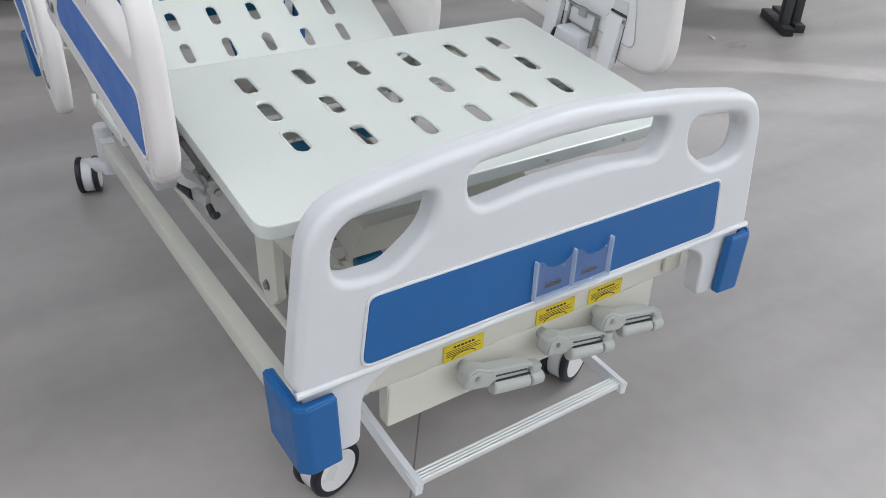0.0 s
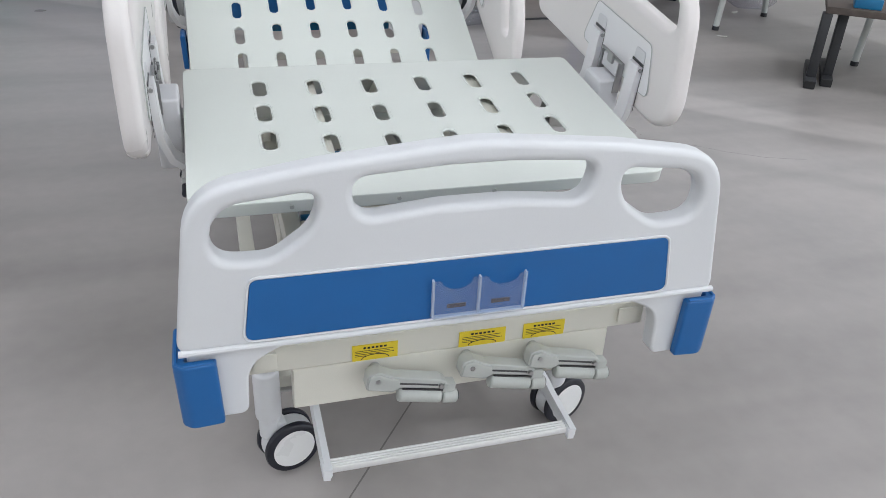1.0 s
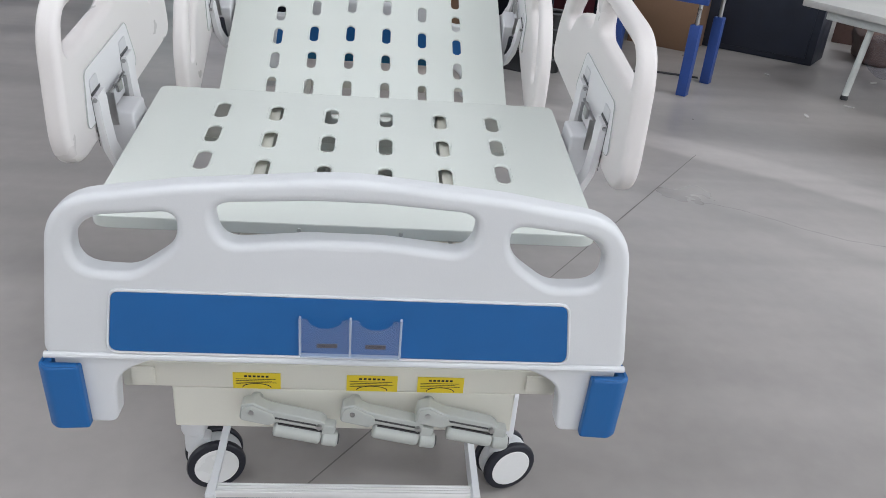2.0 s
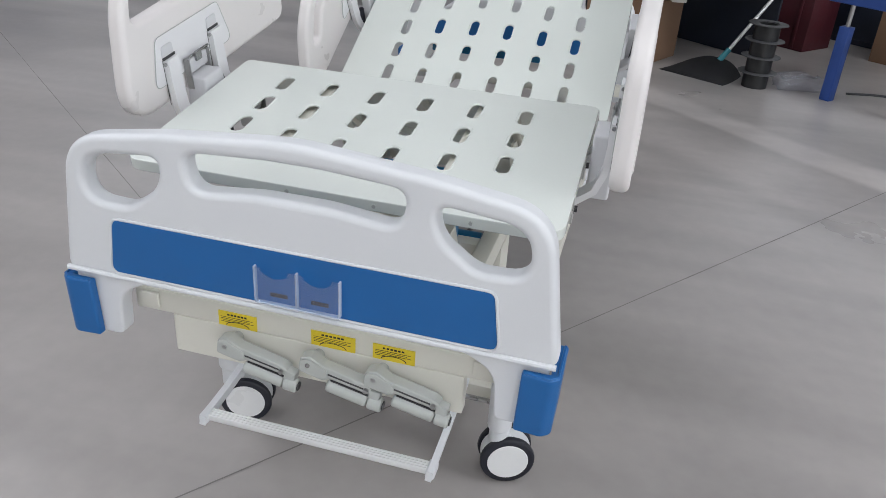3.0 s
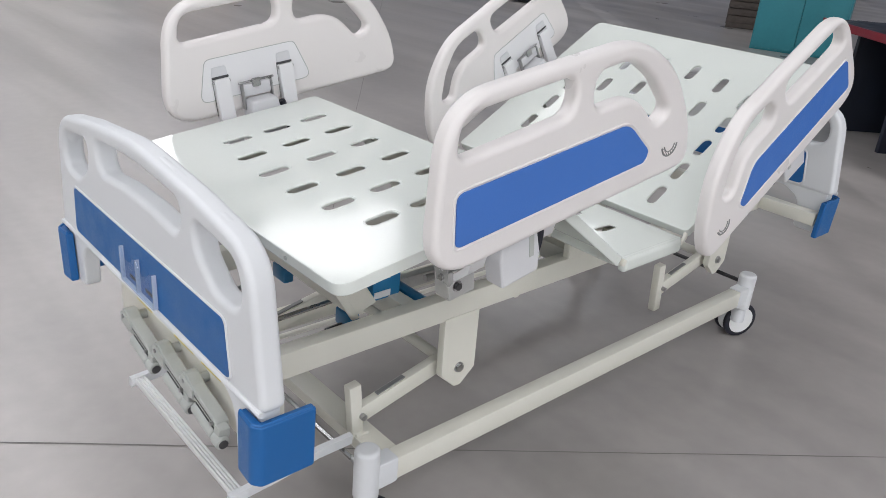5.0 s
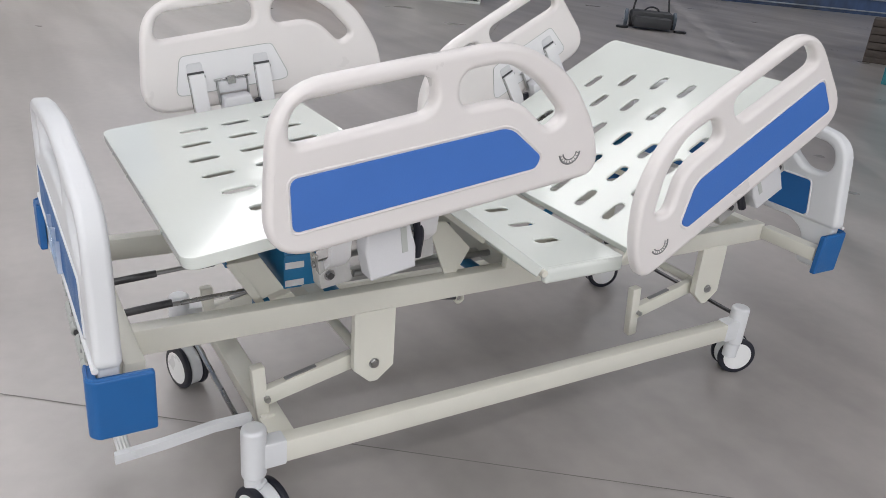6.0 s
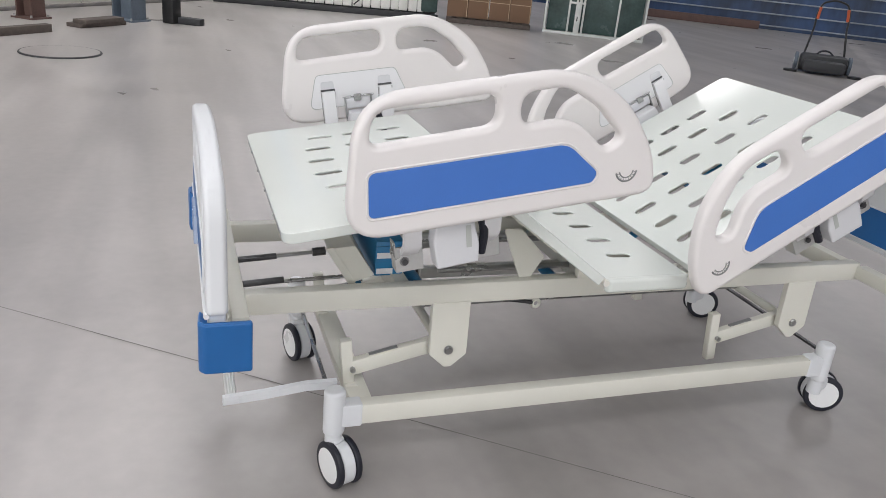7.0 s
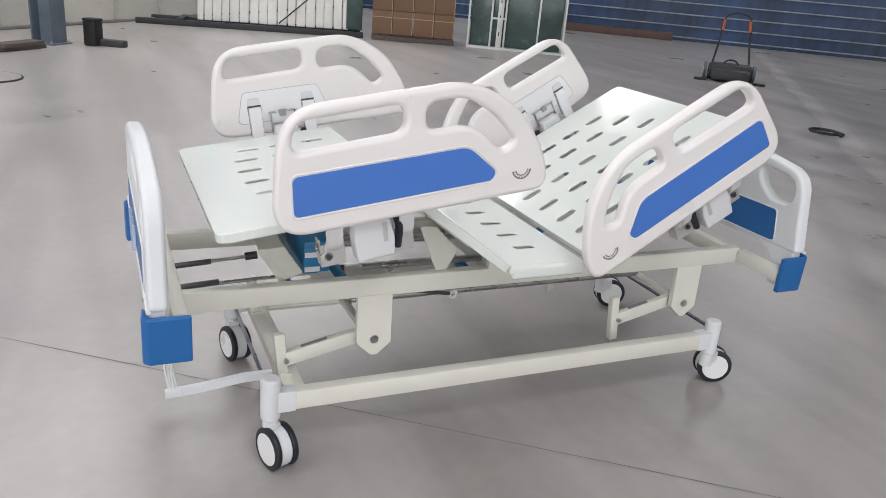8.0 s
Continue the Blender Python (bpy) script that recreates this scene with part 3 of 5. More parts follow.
def side_rail(sx, origin, direction, hinge_at, label):
    """A moulded half-length side rail with its hinge; direction runs along its foot from the tall end."""
    u = Vector((sx, 0, 0))
    s = Vector((0, *direction)).normalized()
    h = Vector((0, -s.z, s.y)) if s.y > 0 else Vector((0, s.z, -s.y))
    o = Vector((sx * 0.530, *origin))
    m = frame_axes(o, s, h, u)
    at = lambda a, b, c: m @ Vector((a, b, c))
    rail = part("side_rail", plate([rounded(RAIL, 9), rounded(HOLE_A, 8), rounded(HOLE_B, 8)], 0.040, 0.0135, m, res=4), ABS_RAIL, BED, label)
    part("blue_inlay", plate([rounded(INLAY, 6)], 0.004, 0.0012, m @ Matrix.Translation((0, 0, 0.0205)), res=1), BLUE_RAIL, rail, "textured blue inlay")
    rim = [at(p[0], p[1], 0.0195) for p in rounded([(0.058, 0.0315, 0.016), (0.066, 0.1405, 0.022), (0.533, 0.1405, 0.062), (0.611, 0.058, 0.027), (0.593, 0.0315, 0.02)], 6)]
    part("inlay_rim", tube(rim, 0.003, cyclic=True, smooth=False, res=1), ABS_RAIL, rail)
    brow = [at(p[0], p[1], 0.0145) for p in rounded([(0.03, 0.012, 0.03), (0.045, 0.168, 0.035), (0.54, 0.168, 0.08), (0.64, 0.05, 0.06), (0.645, 0.012, 0.03)], 6)]
    part("moulded_ridge", tube(brow, 0.0055, cyclic=True, smooth=False, res=2), ABS_RAIL, rail)
    bm = bmesh.new()
    for r, w in ((0.027, 0.0022), (0.018, 0.0016)):
        pts = [at(0.680 + r * math.cos(a), 0.052 + r * math.sin(a), 0.0205) for a in [math.pi * (1.05 + 0.9 * k / 10) for k in range(11)]]
        tube(pts, w, bm, smooth=False, res=0)
    for k in range(9):
        a = math.pi * (1.1 + 0.8 * k / 8)
        rod(at(0.680 + 0.0205 * math.cos(a), 0.052 + 0.0205 * math.sin(a), 0.0205), at(0.680 + 0.0255 * math.cos(a), 0.052 + 0.0255 * math.sin(a), 0.0205), 0.0009, bm, 4)
    part("angle_dial", bm, DIAL, rail, "grey angle scale")
    # hinge housing on the inner face
    a0 = hinge_at
    house = rounded([(a0 - 0.045, 0.03, 0.02), (a0 - 0.015, 0.141, 0.02), (a0 + 0.255, 0.141, 0.02), (a0 + 0.30, 0.03, 0.02)], 4)
    part("hinge_plate", plate([house], 0.005, 0.0015, m @ Matrix.Translation((0, 0, -0.0205)), res=1), ABS_PLATE, rail, "recessed hinge plate")
    edge = [at(p[0], p[1], -0.0225) for p in house]
    part("plate_joint", tube(edge, 0.0012, cyclic=True, smooth=False, res=0), CRANK, rail)
    for da in (0.02, 0.215):
        a = a0 + da
        arc = [at(a, 0.086, -0.028), at(a, 0.065, -0.03), at(a, 0.03, -0.030), at(a, -0.03, -0.034), at(a, -0.075, -0.05), at(a, -0.105, -0.085), at(a, -0.115, -0.12)]
        arm = part("hinge_arm", strip(arc, 0.042, 0.014, s), ABS_PLATE, rail, "white swing arm")
        part("arm_pin", rod(at(a - 0.025, 0.078, -0.029), at(a + 0.025, 0.078, -0.029), 0.0042), STEEL, arm)
        part("arm_socket", plate([rounded([(a - 0.023, 0.088, 0.003), (a - 0.021, 0.118, 0.008), (a + 0.021, 0.118, 0.008), (a + 0.023, 0.088, 0.003)], 3)], 0.003, 0.001, m @ Matrix.Translation((0, 0, -0.0235)), res=1), LATCH, rail, "pale moulded arm socket")
        # dark strips paint the shade in the gaps round the arm
        part("arm_gap_shade", box(-0.024, 0.024, -0.003, 0.003, -0.001, 0.001, m=m @ Matrix.Translation((a, 0.0895, -0.0255))), DARK_STEEL, arm, smooth=0)
        for c in (-0.0235, 0.0225):
            part("arm_gap_shade", box(c, c + 0.0012, -0.02, 0.086, -0.0005, 0.0005, m=m @ Matrix.Translation((a, 0.0, -0.0232))), DARK_STEEL, arm, smooth=0)
        bm = box(a - 0.034, a + 0.034, -0.155, -0.092, -0.090, -0.086, 0.0012, m)
        for c in (-0.034, 0.030):
            box(a + c, a + c + 0.004, -0.150, -0.080, -0.128, -0.0895, 0.001, m, bm)
        box(a - 0.034, a + 0.034, -0.155, -0.150, -0.128, -0.0895, 0.001, m, bm)
        br = part("rail_bracket", bm, ZINC, rail, "zinc-plated steel hinge bracket")
        part("bracket_bolt", rod(at(a - 0.012, -0.128, -0.087), at(a - 0.012, -0.128, -0.079), 0.008, seg=6), DARK_STEEL, br)
        part("bracket_washer", rod(at(a - 0.012, -0.128, -0.0865), at(a - 0.012, -0.128, -0.085), 0.012, seg=16), STEEL, br)
    latch = part("latch", box(a0 + 0.075, a0 + 0.160, 0.022, 0.056, -0.034, -0.022, 0.003, m), LATCH, rail, "grey-white latch")
    bm = box(a0 + 0.103, a0 + 0.128, 0.046, 0.070, -0.042, -0.034, 0.003, m)
    rod(at(a0 + 0.066, 0.062, -0.032), at(a0 + 0.172, 0.062, -0.032), 0.0032, bm)
    for c in (0.072, 0.160):
        box(a0 + c, a0 + c + 0.004, -0.012, 0.060, -0.040, -0.024, 0.001, m, bm)
    part("latch_pin", bm, STEEL, latch)
    shell = rounded([(a0 + 0.080, 0.016, 0.008), (a0 + 0.158, 0.016, 0.008), (a0 + 0.176, -0.085, 0.03), (a0 + 0.172, -0.132, 0.006), (a0 + 0.070, -0.135, 0.006), (a0 + 0.064, -0.07, 0.03)], 4)
    part("latch_box", plate([shell], 0.050, 0.006, m @ Matrix.Translation((0, 0, -0.046)), res=2), LATCH, rail, "grey-white plastic latch box")
    part("latch_window", box(a0 + 0.143, a0 + 0.156, -0.09, -0.035, -0.0212, -0.0199, m=m), CRANK, rail, smooth=0)
    part("release_lever", tube([at(a0 + 0.182, -0.01, -0.04), at(a0 + 0.196, -0.06, -0.045), at(a0 + 0.190, -0.125, -0.055)], 0.011), RUBBER, rail, "black release lever")
    part("cross_pin", rod(at(a0 - 0.02, -0.105, -0.105), at(a0 + 0.255, -0.105, -0.105), 0.007), STEEL, rail)
    return rail


a, b = radians(8.6), radians(31.5)
for sx in (-1, 1):
    side_rail(sx, (0.28, 0.777), (math.cos(a), math.sin(a)), 0.15, "white moulded side rail beside the leg section")
    side_rail(sx, (1.883, 0.984), (-math.cos(b), -math.sin(b)), 0.15, "white moulded side rail tilted with the back section")

lever = part("release_handle", tube([(-0.46, 0.600, 0.673), (-0.46, 0.56, 0.676), (-0.46, 0.49, 0.684), (-0.46, 0.445, 0.692)], 0.0115), RUBBER, BED, "dark navy release handle")
part("handle_clip", bar((-0.46, 0.447, 0.694), (-0.46, 0.375, 0.706), 0.012, 0.022), ZINC, lever)
part("handle_hook", tube([(-0.46, 0.372, 0.702), (-0.46, 0.35, 0.694), (-0.46, 0.335, 0.702)], 0.006), RUBBER, lever)


# ---- base frame ----
STEM_X, STEM_Y = (-0.342, 0.357), (0.322, 1.945)
for x in STEM_X:
    part("base_rail", box(x - 0.0205, x + 0.0205, 0.345, 1.92, 0.178, 0.236, 0.004), CREAM, BED, "cream steel base rail")
    for y in STEM_Y:
        d = 1 if y < 1 else -1
        bm = rod((x, y, 0.148), (x, y, 0.282), 0.029, seg=28, bevel=0.010)
        sleeve = box(x - 0.023, x + 0.023, min(y, y + d * 0.072), max(y, y + d * 0.072), 0.173, 0.2405, 0.006, bm=bm)
        part("corner_socket", sleeve, ABS_BOARD, BED, "white moulded corner socket")
part("brake_shaft", rod((-0.34, 0.325, 0.215), (0.355, 0.325, 0.215), 0.0065, seg=6), STEEL, BED, "bare steel hexagon shaft")
part("brake_shaft", rod((-0.34, 1.958, 0.238), (0.355, 1.958, 0.238), 0.0075, seg=6), DARK_STEEL, BED, "dark steel hexagon shaft")
part("brake_link", bar((-0.248, 0.43, 0.212), (-0.240, 1.59, 0.212), 0.014, 0.012), CREAM, BED, "thin cream brake link along the base")
for y0 in (0.39, 1.60):
    if y0 < 1:
        part("base_cross_beam", box(-0.320, 0.336, y0 - 0.0175, y0 + 0.045, 0.182, 0.215, 0.004), CREAM, BED)
    for sx in (-1, 1):
        x = sx * 0.225
        post = part("link_post", bar((x, y0 - 0.002, 0.186), (x, y0 - 0.018, 0.352), 0.026, 0.032, up=(0, 1, 0)), CREAM, BED, "cream steel post")
        if y0 < 1:
            part("foot_gusset", box(x - 0.022, x + 0.022, y0 - 0.015, y0 + 0.02, 0.190, 0.222, 0.003), CREAM, post)
        part("pivot_bolt", rod((x + sx * 0.014, y0 + 0.002, 0.266), (x + sx * 0.026, y0 + 0.002, 0.266), 0.008, seg=6), STEEL, post)
        link = part("lift_link", bar((x + sx * 0.002, y0, 0.266), (x + sx * 0.002, y0 + 0.255, 0.325), 0.024, 0.044), CREAM, BED, "cream steel lifting link")
        part("link_slot", bar((x + sx * 0.002, y0 + 0.05, 0.302), (x + sx * 0.002, y0 + 0.13, 0.3205), 0.012, 0.004, bevel=0), DIAL, link, smooth=0)
    part("link_shaft", rod((-0.21, y0 + 0.255, 0.325), (0.21, y0 + 0.255, 0.325), 0.014), CREAM, BED)
part("lift_tube", rod((0.0, 0.66, 0.335), (0.0, 1.85, 0.335), 0.012), STEEL, BED)

# foot-operated brake bar
pedal = part("brake_pedal", box(-0.245, 0.258, 0.052, 0.080, 0.214, 0.2265, 0.003), ALU, BED, "ribbed aluminium foot bar")
for k in range(4):
    part("pedal_rib", rod((-0.245, 0.0555 + 0.007 * k, 0.2262), (0.258, 0.0555 + 0.007 * k, 0.2262), 0.0027, seg=12), ALU, pedal)
for x in (-0.250, 0.263):
    bm = strip([(x, 0.044, 0.218), (x, 0.15, 0.226), (x, 0.26, 0.240), (x, 0.345, 0.240)], 0.026, 0.014, (0.15, 0, 1))
    part("pedal_arm", bm, ABS_BOARD, pedal, "white pedal arm")
    part("pedal_end", box(x - 0.010, x + 0.010, 0.044, 0.086, 0.208, 0.231, 0.005), ABS_BOARD, pedal)


def castor(x, y, turn, sx, sy):
    """A twin-wheel castor; turn is the swing of its axle from the bed's length, in degrees."""
    n = Vector((math.sin(radians(turn)), -math.cos(radians(turn)), 0))
    side = Vector((n.y, -n.x, 0))
    hub = Vector((x, y, 0.066))
    m = frame_axes(hub, side, Vector((0, 0, 1)), n)
    stem = Vector((STEM_X[sx], STEM_Y[sy], 0))
    bm = rod((stem.x, stem.y, 0.10), (stem.x, stem.y, 0.158), 0.023, seg=20)
    cover = [Vector((0.0605 * math.cos(a), 0.0605 * math.sin(a))) for a in [2 * math.pi * k / 36 for k in range(36)]]
    plate([cover], 0.036, 0.005, m, bm, res=2)
    back = Vector((stem.x - hub.x, stem.y - hub.y, 0))
    bar((stem.x, stem.y, 0.122), hub + Vector((0, 0, 0.046)) + back * 0.2, 0.042, 0.044, bevel=0.010, bm=bm)
    fork = part("castor", bm, ABS_BOARD, BED, "white twin-wheel castor with dark tyres")
    for s in (-1, 1):
        ring = bmesh.new()
        prof = [(0.046, 0.0085), (0.0590, 0.0088), (0.0640, 0.0055), (0.066, 0.0), (0.0650, -0.0065), (0.0620, -0.0088), (0.046, -0.0088)]
        rows = [[ring.verts.new(m @ Vector((r * math.cos(t), r * math.sin(t), s * (0.0278 + w)))) for r, w in prof] for t in [2 * math.pi * k / 36 for k in range(36)]]
        for k in range(36):
            r0, r1 = rows[k], rows[(k + 1) % 36]
            for j in range(len(prof)):
                ring.faces.new((r0[j], r0[(j + 1) % len(prof)], r1[(j + 1) % len(prof)], r1[j]))
        part("tyre", ring, RUBBER, fork, "dark navy rubber tyre")
        disc = rod(m @ Vector((0, 0, s * 0.014)), m @ Vector((0, 0, s * 0.0375)), 0.0505, seg=36, bevel=0.004)
        part("wheel_disc", disc, DISC, fork, "plain white wheel disc")


castor(0.377, 0.338, 19, 1, 0)
castor(-0.302, 0.329, 16, 0, 0)
castor(0.308, 2.033, 66, 1, 1)
castor(-0.400, 2.044, 72, 0, 1)

# small dark plugs along the foot edge of the leg section
for x in (-0.28, -0.09, 0.09, 0.28):
    part("edge_plug", rod((x, 0.1645, 0.739), (x, 0.1675, 0.7395), 0.004, seg=12), CRANK, leg_section)


# ---- the hall ----
def concrete(name):
    m = material(name, (0.372, 0.348, 0.338), 0.33, spread=0.13, scale=1.6, fine=16, bump=0, rough_spread=0.06)
    nt = m.node_tree
    bsdf = nt.nodes["Principled BSDF"]
    tc = nt.nodes.new("ShaderNodeTexCoord")
    mp = nt.nodes.new("ShaderNodeMapping")
    mp.inputs["Rotation"].default_value = (0, 0, radians(40))
    mp.inputs["Scale"].default_value = (0.22, 1.9, 1)
    nt.links.new(tc.outputs["Object"], mp.inputs[0])
    streak = nt.nodes.new("ShaderNodeTexNoise")
    streak.inputs["Scale"].default_value, streak.inputs["Detail"].default_value, streak.inputs["Distortion"].default_value = 1.1, 3, 0.3
    nt.links.new(mp.outputs[0], streak.inputs["Vector"])
    rng = nt.nodes.new("ShaderNodeMapRange")
    rng.inputs[1].default_value, rng.inputs[2].default_value, rng.inputs[3].default_value, rng.inputs[4].default_value = 0.34, 0.68, 0.82, 1.14
    nt.links.new(streak.outputs[0], rng.inputs[0])
    old = bsdf.inputs["Base Color"].links[0].from_socket
    mul = nt.nodes.new("ShaderNodeVectorMath")
    mul.operation = "SCALE"
    nt.links.new(old, mul.inputs[0])
    nt.links.new(rng.outputs[0], mul.inputs["Scale"])
    # long paler and darker bands beside the bed
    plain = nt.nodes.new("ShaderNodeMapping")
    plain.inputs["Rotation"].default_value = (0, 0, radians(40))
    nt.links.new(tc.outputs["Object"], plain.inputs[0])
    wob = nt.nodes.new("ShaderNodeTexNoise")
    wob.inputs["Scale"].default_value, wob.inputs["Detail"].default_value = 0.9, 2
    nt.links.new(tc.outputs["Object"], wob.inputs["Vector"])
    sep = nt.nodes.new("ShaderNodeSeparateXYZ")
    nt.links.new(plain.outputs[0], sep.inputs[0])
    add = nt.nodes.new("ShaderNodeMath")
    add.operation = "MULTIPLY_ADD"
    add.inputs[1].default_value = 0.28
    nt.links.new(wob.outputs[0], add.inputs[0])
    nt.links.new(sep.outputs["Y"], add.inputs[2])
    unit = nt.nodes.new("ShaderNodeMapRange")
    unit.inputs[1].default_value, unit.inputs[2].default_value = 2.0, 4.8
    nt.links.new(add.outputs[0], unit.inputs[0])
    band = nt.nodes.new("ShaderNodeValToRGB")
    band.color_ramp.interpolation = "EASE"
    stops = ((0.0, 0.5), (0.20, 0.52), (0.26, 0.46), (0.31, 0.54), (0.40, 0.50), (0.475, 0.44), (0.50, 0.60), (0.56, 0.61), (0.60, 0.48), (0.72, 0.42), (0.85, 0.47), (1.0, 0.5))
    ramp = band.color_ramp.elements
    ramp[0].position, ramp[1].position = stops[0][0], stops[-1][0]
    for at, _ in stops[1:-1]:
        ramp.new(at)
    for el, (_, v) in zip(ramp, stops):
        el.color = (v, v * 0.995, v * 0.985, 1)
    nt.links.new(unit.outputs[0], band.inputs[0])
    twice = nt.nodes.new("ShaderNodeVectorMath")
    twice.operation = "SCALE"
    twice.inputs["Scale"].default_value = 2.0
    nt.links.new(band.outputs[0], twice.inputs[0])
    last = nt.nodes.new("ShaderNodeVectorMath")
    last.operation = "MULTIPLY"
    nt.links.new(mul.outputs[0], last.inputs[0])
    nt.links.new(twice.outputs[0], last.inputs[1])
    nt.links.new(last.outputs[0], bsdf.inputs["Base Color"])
    return m


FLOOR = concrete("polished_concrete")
CREAM_WALL = material("cream_wall_panel", (0.55, 0.53, 0.48), 0.6, spread=0.1, scale=1.5, fine=30)
# uneven blue; the strong spread also paints in blurred reflections
BLUE_SHEET = material("blue_profiled_sheet", (0.024, 0.055, 0.135), 0.40, spread=0.9, scale=0.8, fine=7, stretch=(1, 1, 0.35))
# ribs coloured pale to paint in the highlight along them
RIB_HIGHLIGHT = material("blue_rib_highlight", (0.30, 0.34, 0.40), 0.45, spread=0.35, scale=1.5, fine=20)
ROOF = material("grey_roof_sheet", (0.35, 0.36, 0.37), 0.6, spread=0.08)
JOINT = material("dark_floor_joint", (0.20, 0.187, 0.18), 0.8, spread=0.2)

A0, A1, B0, B1, TOP = -7.95, 28.0, -14.0, 21.2, 7.5
bm = bmesh.new()
bm.faces.new([bm.verts.new(hall(a, b)) for a, b in ((A0 - 1, B0 - 1), (A1 + 1, B0 - 1), (A1 + 1, B1 + 1), (A0 - 1, B1 + 1))])
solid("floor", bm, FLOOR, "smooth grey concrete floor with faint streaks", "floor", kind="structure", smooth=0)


def hall_box(a0, a1, b0, b1, z0, z1, bevel=0.0, bm=None):
    m = Matrix.Rotation(HALL, 4, "Z")
    return box(a0, a1, b0, b1, z0, z1, bevel, m, bm)


bm = hall_box(A0 - 0.2, A0, B0, B1, 0, 3.2)
hall_box(A0 - 0.2, A0, B0, B1, 6.4, TOP, bm=bm)
# assumed high openings, added so their lamps brighten the far floor
HIGH_FILL = [(-2.0, 6.0), (6.0, 6.0), (14.0, 6.0)]
edge = B0
for b, w in HIGH_FILL:
    hall_box(A0 - 0.2, A0, edge, b - w / 2, 3.2, 6.4, bm=bm)
    edge = b + w / 2
hall_box(A0 - 0.2, A0, edge, B1, 3.2, 6.4, bm=bm)
solid("wall_west", bm, CREAM_WALL, "cream hall wall with high openings added out of view", "wall", kind="structure", smooth=0)
west = bpy.data.objects["wall_west"]
for k in range(26):
    b = B0 + 0.9 + 1.3 * k
    part("panel_seam", hall_box(A0, A0 + 0.03, b, b + 0.07, 0.0, 3.19, 0.008), CREAM_WALL, west)
part("wall_kerb", hall_box(A0, A0 + 0.06, B0, B1, 0.0, 0.05, 0.01), JOINT, west, "dark foot strip")
for b, w in HIGH_FILL:
    fill_window_lamp(A0 - 0.12, b, 4.8, w, 3.2, 105 * w, 2)
solid("wall_east", hall_box(A1, A1 + 0.2, B0, B1, 0, TOP), CREAM_WALL, "cream panelled hall wall", "wall", kind="structure", smooth=0)
bm = hall_box(A0 - 0.2, A1 + 0.2, B0 - 0.2, B0, 0, 0.9)
hall_box(A0 - 0.2, A1 + 0.2, B0 - 0.2, B0, 5.4, TOP, bm=bm)
# unseen openings whose lamps are added to lift the bed's sides
FILL_WINDOWS = [(-4.0, 6.0), (4.0, 6.0), (12.0, 6.0), (20.0, 6.0)]
edge = A0 - 0.2
for a, w in FILL_WINDOWS:
    hall_box(edge, a - w / 2, B0 - 0.2, B0, 0.9, 5.4, bm=bm)
    edge = a + w / 2
hall_box(edge, A1 + 0.2, B0 - 0.2, B0, 0.9, 5.4, bm=bm)
solid("wall_south", bm, CREAM_WALL, "unseen cream hall wall with wide openings added for side light", "wall", kind="structure", smooth=0)
for a, w in FILL_WINDOWS:
    fill_window_lamp(a, B0 - 0.12, 3.15, w, 4.5, 78 * w, 1)
wall = solid("wall_north", hall_box(A0 - 0.2, A1 + 0.2, B1, B1 + 0.2, 0, TOP), BLUE_SHEET, "blue profiled sheet hall wall", "wall", kind="structure", smooth=0)
for k in range(16):
    z = 0.08 + 0.30 * k
    part("wall_rib", hall_box(A0, A1, B1 - 0.05, B1 - 0.001, z, z + 0.032, 0.010), RIB_HIGHLIGHT, wall)

# unseen roof with assumed long skylight strips
STRIPS = [(-6.2, 1.6), (15.8, 2.4), (21.0, 3.0)]
PANELS = [-8.4, -4.0, 0.4, 4.8, 9.2]       # square roof lights between the strips, 2.6 by 2.2 m; last inferred, others added
FILL_PANELS = [-9.4, -5.4]                 # two more, 3.0 by 2.6 m, beside them, added to brighten the +x floor
bm = bmesh.new()
for e0, e1 in ((A0 - 0.2, -7.0), (-5.4, -3.3), (-0.7, 3.0), (6.0, 14.6), (17.0, 19.5), (22.5, A1 + 0.2)):
    hall_box(e0, e1, B0, B1, TOP, TOP + 0.15, bm=bm)
edge = B0
for b in FILL_PANELS:
    hall_box(3.0, 6.0, edge, b, TOP, TOP + 0.15, bm=bm)
    edge = b + 2.6
hall_box(3.0, 6.0, edge, 15.0, TOP, TOP + 0.15, bm=bm)
hall_box(3.0, 6.0, 19.0, B1, TOP, TOP + 0.15, bm=bm)
edge = B0
for b in PANELS:
    hall_box(-3.3, -0.7, edge, b, TOP, TOP + 0.15, bm=bm)
    edge = b + 2.2
hall_box(-3.3, -0.7, edge, B1, TOP, TOP + 0.15, bm=bm)
solid("ceiling", bm, ROOF, "unseen grey sheet roof with assumed long skylight strips", "ceiling", kind="structure", smooth=0)
for a, w in STRIPS:
    skylight_lamp(a, (B0 + B1) / 2, TOP + 0.10, w, B1 - B0, (1180 if a < 0 else 430) * w)
for b in PANELS:
    skylight_lamp(-2.0, b + 1.1, TOP + 0.10, 2.6, 2.2, 130)
for b in FILL_PANELS:
    skylight_lamp(4.5, b + 1.3, TOP + 0.10, 3.0, 2.6, 420)
# extra roof light, added to brighten the floor near the blue wall
skylight_lamp(4.5, 17.0, TOP + 0.10, 3.0, 4.0, 300)

